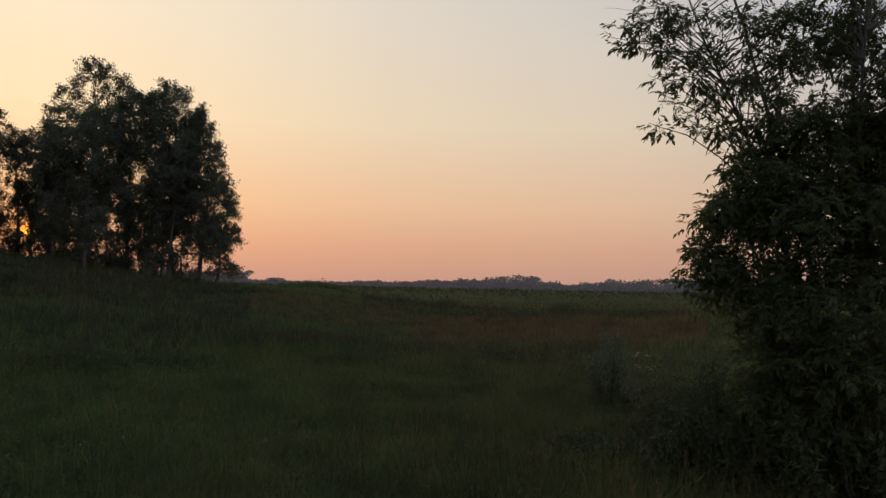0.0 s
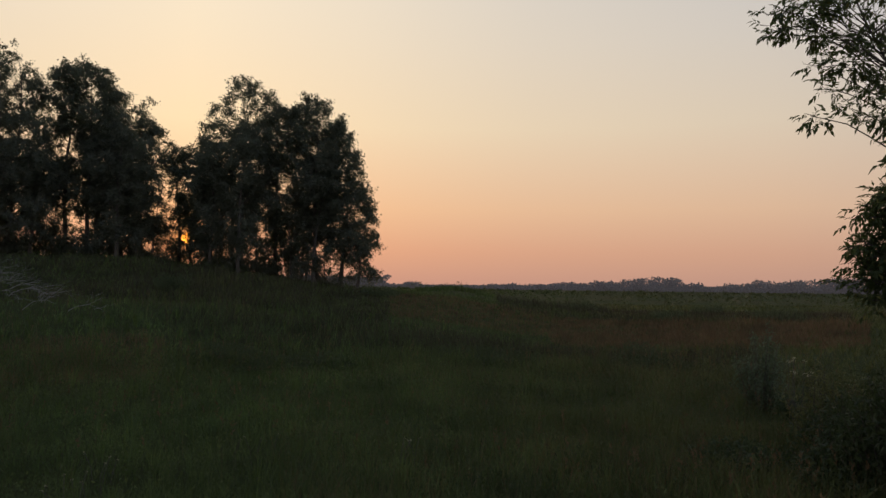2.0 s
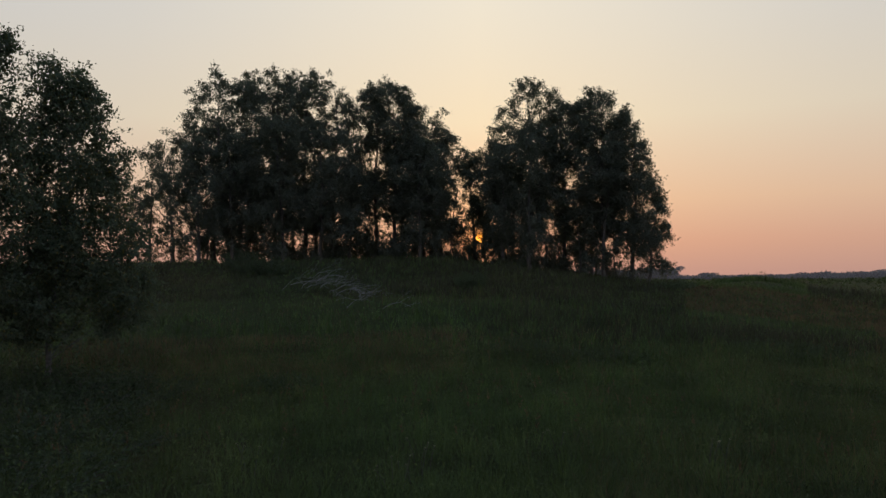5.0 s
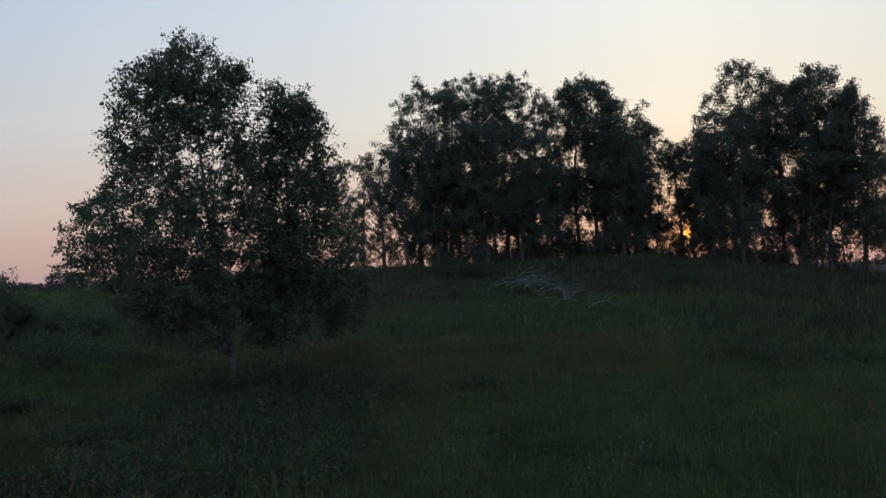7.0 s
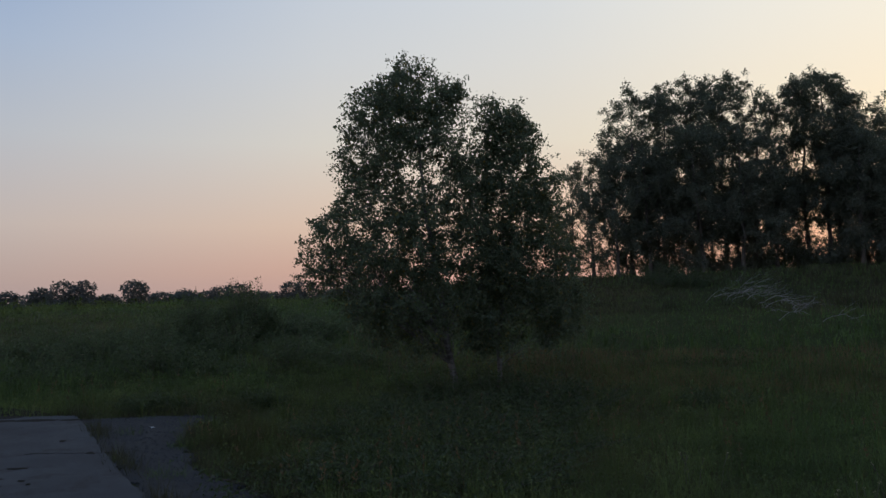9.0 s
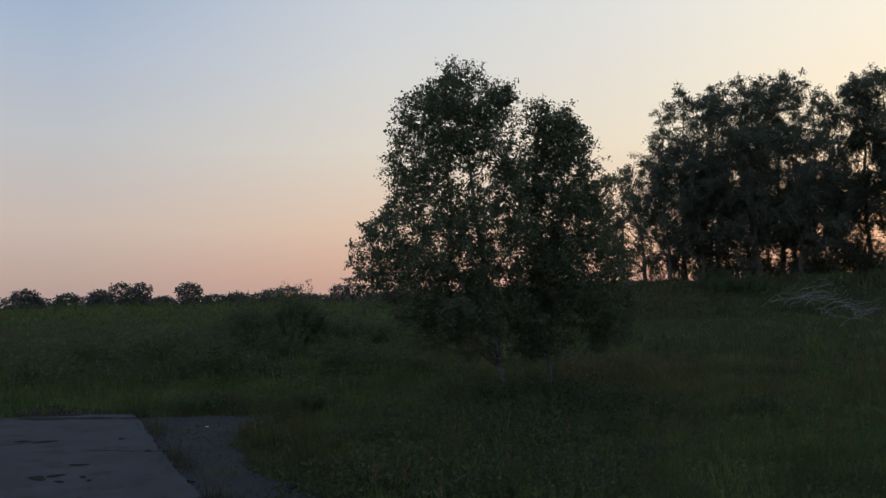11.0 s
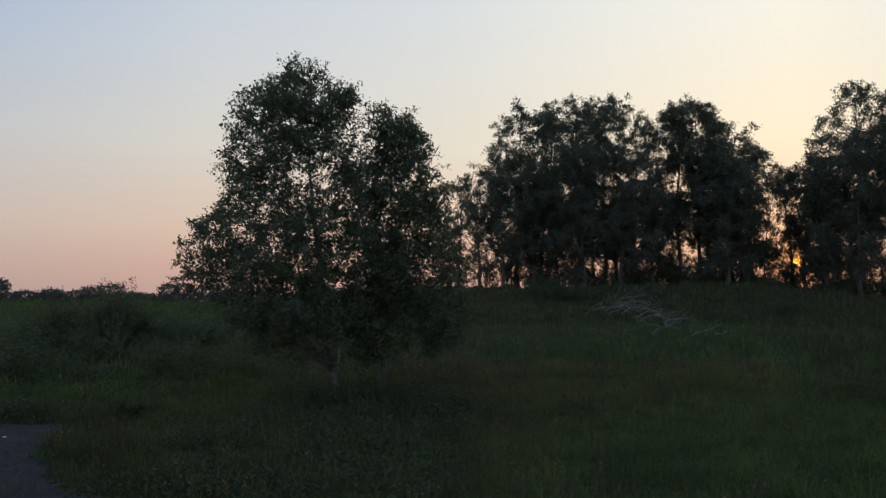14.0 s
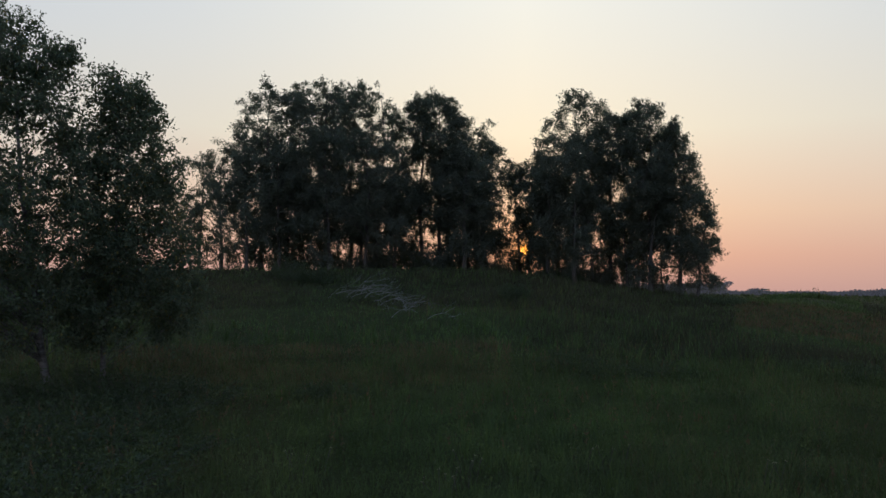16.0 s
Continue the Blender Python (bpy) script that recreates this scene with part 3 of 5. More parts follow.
def lobed_tips(rng, base, line, h, reach, bare, count):
    """Limb tips in rounded lobes about a trunk, a few strewn between them, none above the grove's outline."""
    n = max(6, int(1.7 * h))
    s = 0.6 * bare + (1 - 0.6 * bare) * (np.arange(n) + rng.uniform(0.2, 0.8, n)) / n
    a = np.arange(n) * 2.4 + rng.uniform(0, 6.3) + rng.normal(0, 0.35, n)
    wide = 1.12 * reach * np.interp(s, *zip(*SHAPE))
    off = wide * rng.uniform(0.42, 0.7, n)
    off[-1] *= 0.3
    mid = np.stack([np.interp(s * h, line[:, 2], line[:, 0]) + np.cos(a) * off, np.interp(s * h, line[:, 2], line[:, 1]) + np.sin(a) * off, s * h], -1)
    size = np.stack([wide * 0.58, wide * 0.58, np.maximum(0.6, wide * 0.5)], -1) * rng.uniform(0.8, 1.2, (n, 1))
    share = size[:, 0] ** 2 * (0.5 + 0.5 * np.clip((s - 0.6 * bare) / 0.35, 0, 1)) * (1 + 0.35 * np.clip((s - 0.75) / 0.2, 0, 1))
    which = rng.choice(n, 2 * count, p=share / share.sum())
    d = rows_unit(rng.normal(size=(2 * count, 3)))
    tips = mid[which] + d * rng.uniform(0.1, 1, (2 * count, 1)) ** 0.45 * size[which]
    loose = rng.uniform(size=2 * count) < 0.15
    tips[loose] += rng.normal(0, 0.4, (int(loose.sum()), 3)) * np.array([1, 1, 0.8])
    az = np.degrees(np.arctan2(base[0] + tips[:, 0], base[1] + tips[:, 1]))
    z = base[2] + tips[:, 2]
    keep = (z < np.interp(az, *zip(*ROOF)) + 0.04) & (tips[:, 2] > 0.4)
    for la, lz, wa, wz in LIGHTS:
        keep &= (((az - la) / wa) ** 2 + ((z - lz) / wz) ** 2 > rng.uniform(0.6, 1.3, 2 * count)) | (rng.uniform(size=2 * count) < 0.1)
    return tips[keep][:count]


for i, (az, r, ztop, reach, dense, bare) in enumerate(GROVE):
    rng = np.random.default_rng(200 + i)
    base = polar(az, r)
    h = ztop - base[2] - 0.25
    line = stem_line(rng, (*rng.normal(0, 0.3, 2), h * 0.93), wobble=0.05)
    tips = lobed_tips(rng, base, line, h, reach, bare, int(215 * dense * (h / 11) ** 0.7))
    label = "tall birch in the dark backlit grove on the rise" if h > 8.5 else "slender birch stem with a thin crown in the grove" if reach < 0.95 else "smaller birch under the taller trees of the grove"
    girth = 0.055 if reach < 0.95 else 0.06 + 0.007 * h
    plant("birch_tree", base, tree_parts(rng, line, girth, tips, min(26, len(tips) // 3), 0.95, 5, 0.44, 0.65, 27, 0.088, leaf_width=0.95, jitter=0.08, sides=7, fine=4, low=bare * 0.9),
          dark_bark, grove_leaf, label, group="birch grove")


# ---- box elder by the apron ----
def compound_leaves(heap, stalks, base, way, size, rng):
    """Hanging leaves of five pointed leaflets each."""
    n = len(base)
    way = rows_unit(way + np.array([0, 0, -0.35]))
    side = rows_unit(np.cross(way, np.array([0, 0, 1.0]) + rng.normal(0, 0.4, (n, 3))))
    q = np.linspace(0, 1, 3)
    line = base[:, None] + way[:, None] * (size[:, None] * q)[..., None]
    line[..., 2] -= 0.12 * size[:, None] * q ** 2
    tubes(stalks, line[::3, ::2], np.full(((n + 2) // 3, 2), 0.0013), 3)
    for at, turn, big in ((0.45, 0.9, 0.5), (0.45, -0.9, 0.5), (0.75, 0.75, 0.55), (0.75, -0.75, 0.55), (1.0, 0.0, 0.65)):
        p = base + way * (size * at)[:, None]
        d = rows_unit(way + side * turn + rng.normal(0, 0.15, (n, 3)) + np.array([0, 0, -0.35]))
        s2 = rows_unit(np.cross(d, rng.normal(0, 0.5, (n, 3)) + np.array([0, 0, 1.0])))
        up = np.cross(s2, d)
        L = (size * big * rng.uniform(0.8, 1.2, n))[:, None]
        v = np.stack([p, p + d * L * 0.42 + s2 * L * 0.2 + up * L * 0.05, p + d * L - up * L * 0.12, p + d * L * 0.42 - s2 * L * 0.2 + up * L * 0.05], 1)
        i = np.arange(n)[:, None] * 4
        heap.add(v, np.concatenate([i + [0, 1, 2], i + [0, 2, 3]]))


# leafy sprays at the open side of the box elder: azimuth, distance, height, reach sideways, reach upwards, tips
SPRAYS = [(12.4, 6.4, 3.76, 0.22, 0.04, 4), (14.2, 6.4, 3.70, 0.15, 0.05, 3), (14.3, 6.5, 4.02, 0.16, 0.08, 4), (15.2, 6.5, 3.92, 0.13, 0.07, 4), (17.5, 6.6, 4.06, 0.16, 0.05, 4), (16.9, 6.4, 3.80, 0.16, 0.09, 5),
          (16.3, 6.5, 3.66, 0.15, 0.05, 3), (17.7, 6.4, 3.57, 0.13, 0.05, 3), (19.5, 6.6, 3.92, 0.17, 0.09, 5), (18.7, 6.5, 3.45, 0.12, 0.05, 3), (16.3, 6.4, 3.36, 0.14, 0.05, 3), (15.2, 6.5, 3.22, 0.10, 0.04, 2)]
SPRAYS += [(18.2, 6.5, 3.31, 0.10, 0.04, 2), (16.2, 6.4, 3.03, 0.11, 0.06, 2), (17.6, 6.4, 3.01, 0.11, 0.04, 2), (20.0, 6.6, 3.61, 0.13, 0.05, 3), (20.4, 6.5, 3.34, 0.20, 0.06, 5), (19.5, 6.4, 3.2, 0.10, 0.05, 2),
           (19.4, 6.4, 2.92, 0.13, 0.08, 4), (21.4, 6.5, 3.08, 0.26, 0.11, 9), (22.1, 6.7, 3.43, 0.20, 0.07, 5), (21.8, 6.7, 4.0, 0.2, 0.06, 4), (22.0, 6.8, 4.4, 0.4, 0.2, 6)]
# its denser masses
MASSES = [(25.0, 6.8, 3.60, 0.50, 0.40, 16), (24.0, 6.6, 2.95, 0.42, 0.35, 18), (25.8, 6.9, 4.1, 0.45, 0.3, 8), (29.0, 7.0, 4.00, 0.70, 0.70, 30), (28.8, 6.8, 2.90, 0.70, 0.50, 40), (19.6, 6.4, 2.2, 0.24, 0.30, 17),
          (22.4, 6.4, 2.40, 0.45, 0.42, 32), (26.5, 6.5, 2.25, 0.60, 0.45, 42), (31.5, 6.6, 2.40, 0.65, 0.70, 46), (19.0, 6.3, 1.85, 0.16, 0.16, 9), (23.2, 6.3, 1.6, 0.36, 0.35, 24), (26.5, 6.3, 1.40, 0.60, 0.45, 40)]
MASSES += [(31.0, 6.3, 1.40, 0.60, 0.50, 42), (33.0, 7.0, 4.20, 0.80, 0.80, 24), (36.0, 6.8, 2.80, 0.90, 1.00, 36), (26.0, 7.2, 5.00, 0.80, 0.35, 8), (31.0, 7.4, 5.30, 1.00, 0.60, 20), (23.5, 6.2, 0.95, 0.40, 0.30, 16),
           (27.5, 6.2, 0.80, 0.60, 0.35, 26), (27.0, 6.4, 1.82, 0.40, 0.22, 22), (31.5, 6.8, 3.2, 0.5, 0.4, 18), (24.0, 6.5, 2.65, 0.4, 0.25, 16), (18.4, 6.3, 1.68, 0.10, 0.05, 2)]
MASSES += [(27.0, 6.6, 3.1, 0.5, 0.35, 14), (30.0, 6.7, 3.3, 0.5, 0.4, 14), (29.5, 6.6, 2.2, 0.5, 0.4, 30), (25.0, 6.5, 2.2, 0.4, 0.3, 14), (27.5, 6.8, 3.8, 0.5, 0.3, 12), (21.2, 6.4, 1.9, 0.3, 0.25, 16), (23.5, 6.5, 2.55, 0.35, 0.25, 14), (27.0, 6.6, 2.6, 0.45, 0.3, 20), (30.5, 6.6, 2.7, 0.5, 0.3, 20), (28.0, 6.2, 1.2, 0.55, 0.5, 24), (24.5, 6.2, 1.2, 0.4, 0.4, 14)]
STEMS = [(-70, 14, 5.6), (-95, 22, 4.8), (-75, 24, 2.6), (20, 12, 6.0), (100, 20, 5.2), (-150, 20, 4.6), (-110, 40, 1.9), (180, 35, 2.2)]


def box_elder(at, seed, label):
    rng = np.random.default_rng(seed)
    ob = root("box_elder", at, label, "tree")
    q = np.linspace(0, 1, 10)
    stems = []
    for az, tilt, length in STEMS:
        d = np.array([math.sin(radians(az)) * math.sin(radians(tilt)), math.cos(radians(az)) * math.sin(radians(tilt)), math.cos(radians(tilt))])
        line = d * (length * q)[:, None]
        line[2:] += np.cumsum(rng.normal(0, 0.03, (8, 3)), 0)
        line[:, 2] -= 0.05
        stems.append(line)
        wood = Heap()
        tubes(wood, line[None], ((0.006 * length + 0.004) * (1 - 0.85 * q))[None], 7)
        part("stem", wood.mesh("stem", elder_bark, True), ob)
    anchors = np.concatenate([lerp_line(s, np.linspace(0.2, 1, 40)) for s in stems])
    tips = []
    for i, (az, r, z, ru, rz, n) in enumerate(SPRAYS + MASSES):
        n = max(1, round((0.6 if i < len(SPRAYS) else 1.15) * n))
        rl = np.random.default_rng(900 + i)
        c = np.array([r * math.sin(radians(az)), r * math.cos(radians(az)), z])
        d = rows_unit(rl.normal(size=(n, 3))) * rl.uniform(0, 1, (n, 1)) ** 0.45
        tips.append(c + d * np.array([ru, ru * 1.1, rz]) - np.asarray(at))
    tips = np.concatenate(tips)
    cost = np.linalg.norm(tips[:, None] - anchors[None], axis=-1) + 3.0 * np.maximum(0, anchors[None, :, 2] - tips[:, None, 2] + 0.25)
    cost[:, -80:] += 3.0 * (tips[:, 2:] > 2.2)          # the two low stems carry only low branches
    near = anchors[np.argmin(cost * rng.uniform(0.8, 1.25, cost.shape), 1)]
    span = np.linalg.norm(tips - near, axis=1)
    limb = bent(near, tips, 0.14 * span, 8)
    limb[:, 1:-1] += np.cumsum(rng.normal(0, 0.015, (len(tips), 6, 3)), 1)
    wood, crown, stalk = Heap(), Heap(), Heap()
    tubes(wood, limb, (0.004 + 0.005 * span)[:, None] * (1 - 0.75 * np.linspace(0, 1, 8)), 4)
    n = len(tips) * 5
    who = np.repeat(np.arange(len(tips)), 5)
    p0 = lerp_line(limb[who], rng.uniform(0.75, 1, n))
    way = rows_unit(rows_unit(limb[who, -1] - limb[who, -3]) * 0.7 + rng.normal(0, 0.6, (n, 3)) * np.array([1, 1, 0.6]))
    tl = rng.uniform(0.06, 0.2, n)
    tw = p0[:, None] + way[:, None] * (tl[:, None] * np.linspace(0, 1, 4))[..., None]
    tw[..., 2] -= 0.15 * tl[:, None] * np.linspace(0, 1, 4) ** 2
    tubes(wood, tw, np.full((n, 4), 0.0022), 3)
    # bare twigs in the thin upper crown
    bare = lerp_line(limb[:150], rng.uniform(0.3, 0.9, 150))
    bw = rows_unit(np.array([-0.5, 0.0, 0.55]) + rng.normal(0, 0.45, (150, 3)))
    q6 = np.linspace(0, 1, 6)
    bl = bare[:, None] + bw[:, None] * (rng.uniform(0.15, 0.5, 150)[:, None] * q6)[..., None]
    bl[:, 2:] += np.cumsum(rng.normal(0, 0.012, (150, 4, 3)), 1)
    tubes(wood, bl, np.full((150, 6), 0.0024) * (1.2 - 0.8 * q6), 3)
    c = n * 4
    wt = np.repeat(np.arange(n), 4)
    spot = lerp_line(tw[wt], rng.uniform(0.15, 1, c))
    face = rows_unit(way[wt] * 0.5 + rng.normal(0, 0.65, (c, 3)))
    compound_leaves(crown, stalk, spot, face, rng.uniform(0.06, 0.115, c), rng)
    part("branchwork", wood.mesh("branchwork", elder_bark, True), ob, kind="stuff")
    part("leaf_stalk", stalk.mesh("leaf_stalk", twig_mat), ob, kind="stuff")
    part("crown", crown.mesh("crown", maple_leaf), ob, kind="stuff")


box_elder((3.75, 6.7, 0.0), 21, "leafy box elder with drooping compound leaves beside the meadow")


# ---- bushes and weeds ----
def bush(name, at, reach, height, stems, per_stem, leaf, mat, seed, label, category="bush", group="", width=0.4):
    rng = np.random.default_rng(seed)
    wood, crown = Heap(), Heap()
    a = rng.uniform(0, 2 * np.pi, stems)
    out_r = reach * np.sqrt(rng.uniform(0, 1, stems))
    h = height * rng.uniform(0.55, 1.05, stems) * (1 - 0.45 * (out_r / reach) ** 2)
    q = np.linspace(0, 1, 5)
    line = np.zeros((stems, 5, 3))
    line[..., 0] = (np.cos(a) * out_r)[:, None] * (0.35 + 0.65 * q)
    line[..., 1] = (np.sin(a) * out_r)[:, None] * (0.35 + 0.65 * q)
    gz = land(at[0] + line[..., 0], at[1] + line[..., 1]) - at[2]
    line[..., 2] = gz - 0.03 + h[:, None] * q
    line[:, 1:, :2] += np.cumsum(rng.normal(0, 0.03 * reach + 0.01, (stems, 4, 2)), 1)
    tubes(wood, line[:, ::2], (0.004 + 0.003 * h)[:, None] * (1 - 0.7 * q[::2]), 3)
    n = stems * per_stem
    wt = np.repeat(np.arange(stems), per_stem)
    g = rng.uniform(0.08, 1.0, n) ** 0.8 * 4
    i0 = np.minimum(g.astype(int), 3)
    w = (g - i0)[:, None]
    spot = line[wt, i0] * (1 - w) + line[wt, i0 + 1] * w
    face = rng.normal(0, 0.8, (n, 3)) + np.array([0, 0, 0.15])
    leaves(crown, spot + rng.normal(0, leaf * 0.5, (n, 3)), face, leaf * rng.uniform(0.6, 1.3, n), width, rng)
    ob = root(name, at, label, category, group)
    part("brushwood", wood.mesh("brushwood", twig_mat), ob, kind="stuff")
    part("foliage", crown.mesh("foliage", mat), ob, kind="stuff")
    return ob


BUSHES = [
          (-85.5, 22, 1.6, 1.0, 90, 40, 0.08), (-74.0, 26, 1.5, 0.9, 80, 40, 0.08), (-90.0, 24, 1.8, 0.9, 80, 40, 0.08), (-81.0, 19, 0.8, 0.6, 50, 40, 0.07),
          (0.3, 55, 1.4, 0.8, 70, 40, 0.1), (6.5, 42, 1.2, 0.7, 70, 40, 0.1), (9.0, 58, 1.6, 0.8, 70, 40, 0.1), (13.5, 48, 1.9, 0.8, 80, 40, 0.1),
          (-14.5, 40, 1.3, 0.5, 60, 40, 0.1), (4.0, 23, 0.7, 0.5, 50, 40, 0.06), (-38.5, 45, 1.8, 1.3, 80, 40, 0.1), (-26.0, 44, 1.5, 1.0, 80, 40, 0.1)]
for k in range(20):
    BUSHES.append((-97 + 1.6 * k + 0.9 * math.sin(5 * k), 21.5 + 3.5 * math.sin(k * 2.1), 1.0 + 0.35 * math.sin(k * 1.3), 0.85 + 0.3 * math.sin(k * 3.3), 46, 30, 0.085))
for i, (az, r, reach, height, stems, per, leaf) in enumerate(BUSHES):
    bush("meadow_bush", polar(az, r), reach, height, stems, per, leaf, bush_leaf, 300 + i, "low dark green bush in the meadow grass", group="meadow bushes")
# dark clumps that stand out of the grass, tall ones at the foot of the grove first
for i, (az, r, reach, height) in enumerate([(-46.0, 36, 1.3, 1.25), (-44.2, 35, 1.1, 1.0), (-29.4, 30, 0.8, 0.75), (-25.0, 16, 0.8, 0.4), (-22.8, 15.2, 0.7, 0.35), (-26.2, 17, 0.8, 0.4), (-43.5, 12.5, 0.6, 0.3), (-19.5, 15.8, 1.0, 0.35),
                                            (-7.6, 18.3, 1.2, 0.35), (-5.0, 17.2, 1.0, 0.4), (4.2, 18, 0.9, 0.45), (11.0, 7.7, 0.45, 0.35), (15.6, 11, 0.5, 0.6), (-78.8, 21, 0.8, 0.6), (-76.7, 13.3, 0.6, 0.3), (-83.5, 13.8, 0.7, 0.35)]):
    bush("dark_clump", polar(az, r), reach, height, 60, 44, 0.06 if r < 20 else 0.085, under_leaf, 540 + i, "dark leafy clump of coarse weeds in the grass", category="weeds", group="dark clumps in the meadow")
for i, (az, r, reach, height) in enumerate([(-80.4, 24, 0.8, 1.85), (-77.0, 24.5, 0.95, 2.1), (-76.2, 24.8, 0.8, 1.75), (-78.8, 24.6, 1.5, 1.5), (-82.4, 23.5, 1.4, 1.2), (-74.6, 25, 1.6, 1.3), (-86.5, 21, 1.5, 1.05), (-90.5, 23, 1.6, 1.0), (-71.5, 25, 1.4, 1.0), (-84.2, 22.5, 1.5, 1.0)]):
    bush("bank_shrub", polar(az, r), reach, height, 70 if height < 1.6 else 90, 44 if height < 1.6 else 76, 0.075, bank_leaf, 580 + i, "loose green shrub with thin upright tops on the grassy bank", group="shrubs on the bank")
for i, az in enumerate([-46.4, -43.2, -41.2, -39.4, -36.2, -34.8, -31.2, -26.6, -25.2, -23.2]):
    bush("grove_bush", polar(az, 44.4 + 0.9 * math.sin(i * 2.3)), 1.25, 1.15 + 0.4 * math.sin(i * 1.7), 50, 40, 0.12, grove_leaf, 360 + i, "dark undergrowth bush between the birch trunks", group="grove undergrowth", width=0.6)
for i in range(17):
    az = -50.5 + 1.95 * i + 0.5 * math.sin(4 * i)
    bush("grove_sapling", polar(az, 46.4 + 1.2 * math.sin(i * 1.9)), 1.5, 2.6 + 0.8 * math.sin(i * 2.7), 34, 44, 0.095, grove_leaf, 600 + i, "thin young birch saplings between the trunks", category="sapling", group="grove saplings", width=0.7)
for i, (az, r, reach, height) in enumerate([(-61.8, 12.7, 0.8, 0.42), (-58.3, 12.8, 0.8, 0.42), (-64.8, 12.9, 0.9, 0.45), (-55.0, 12.9, 0.9, 0.5), (-60, 13.9, 1.0, 0.6), (-59.6, 12.8, 0.7, 0.75), (-56.2, 12.5, 0.9, 0.6), (-62.8, 12.7, 0.7, 0.6), (-53.5, 12.2, 0.9, 0.5), (-57.6, 11.8, 0.8, 0.5), (-60.2, 11.2, 1.2, 0.42), (-64.0, 11.4, 1.0, 0.4), (-56.4, 10.8, 1.0, 0.36), (-68.0, 11.8, 0.9, 0.35)] + [(-57 - 2.3 * k, 8.6 + 1.5 * math.sin(2.4 * k), 0.95, 0.3 + 0.06 * math.sin(k)) for k in range(8)]):
    bush("weed_clump", polar(az, r), 1.15 * reach, height, 60, 28, 0.06, under_leaf, 380 + i, "rank dark weeds round the birch trunks", category="weeds", group="weeds under the birches")
bush("wormwood_shrub", polar(12.3, 12), 0.36, 1.35, 60, 60, 0.05, grey_leaf, 330, "grey-green wormwood shrub in tall grass")
for i, (az, r, reach, height) in enumerate([(21, 6.9, 0.55, 1.25), (25, 6.6, 0.7, 1.4), (29, 6.4, 0.7, 1.3), (17.5, 7.6, 0.45, 0.8), (17.5, 6.9, 0.4, 0.55), (33, 6.5, 0.7, 1.2), (20, 8.2, 0.6, 1.0)]):
    bush("undergrowth_bush", polar(az, r), reach, height, 90, 60, 0.06, under_leaf, 340 + i, "dense dark undergrowth below the box elder", group="undergrowth")

bush("goldenrod_clump", polar(16.2, 9.2), 0.5, 1.0, 60, 60, 0.05, gold_leaf, 352, "yellowish green goldenrod clump beside the box elder", category="weeds")

# ---- far woods and the tree row on the horizon ----
def clump_tree(trunk, crown, at, h, w, rng, n, leaf, foot=0.3):
    q = np.linspace(0, 1, 4)
    if trunk:
        tubes(trunk, (at + np.array([[0, 0, 1]]) * (h * 0.6 * q)[:, None])[None], (0.05 * h * (1 - 0.8 * q))[None], 5)
    lobes = rng.normal(0, 1, (7, 3)) * np.array([w * 0.3, w * 0.3, h * 0.2]) + np.array([0, 0, h * 0.5])
    turn = np.arange(5) * 1.257 + rng.uniform(0, 6)
    lobes[1:6] = np.stack([w * 0.26 * np.cos(turn), w * 0.26 * np.sin(turn), h * (foot + np.array([0.0, 0.15, 0.06, 0.2, 0.1]) * (1.6 if foot == 0 else 1))], -1)
    lobes[0] = (0, 0, h * 0.75)
    which = rng.integers(0, 7, n)
    d = rows_unit(rng.normal(size=(n, 3))) * (rng.uniform(0.3, 1, (n, 1)) ** 0.5) * (np.array([w * 0.26, w * 0.26, h * 0.2]) if foot else np.array([w * 0.36, w * 0.36, h * 0.27]))
    p = lobes[which] + d
    p[:, 2] = np.clip(p[:, 2], 0.02 * h, h * 1.02)
    leaves(crown, at + p, rng.normal(size=(n, 3)), leaf * rng.uniform(0.6, 1.3, n), 0.8, rng, far=foot == 0)


# the far row: azimuth, height, width
ROW = [(-91.5, 4.2, 5), (-89.5, 5.0, 5), (-88.2, 6.3, 5.5), (-86.9, 6.3, 5), (-85.4, 3.6, 5), (-83.8, 6.6, 6.5), (-82.0, 4.0, 6), (-80.4, 4.3, 6), (-78.6, 4.2, 7), (-76.8, 5.4, 6),
       (-75.2, 3.8, 5), (-73.1, 5.6, 5), (-72.1, 5.9, 4.5), (-69.5, 4.0, 6), (-94, 5, 6), (-97, 4.5, 6)]
for i, (az, h, w) in enumerate(ROW):
    rng = np.random.default_rng(400 + i)
    at = polar(az, 205 + 18 * rng.uniform())
    trunk, crown = Heap(), Heap()
    clump_tree(trunk, crown, np.zeros(3), 1.3 * h, 1.6 * w, rng, 4200, 0.58, 0.0)
    ob = root("distant_tree", at, "small dark tree in a far row on the horizon", "tree", "far tree row")
    part("trunk", trunk.mesh("trunk", dark_bark), ob)
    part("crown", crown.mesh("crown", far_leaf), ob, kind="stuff")
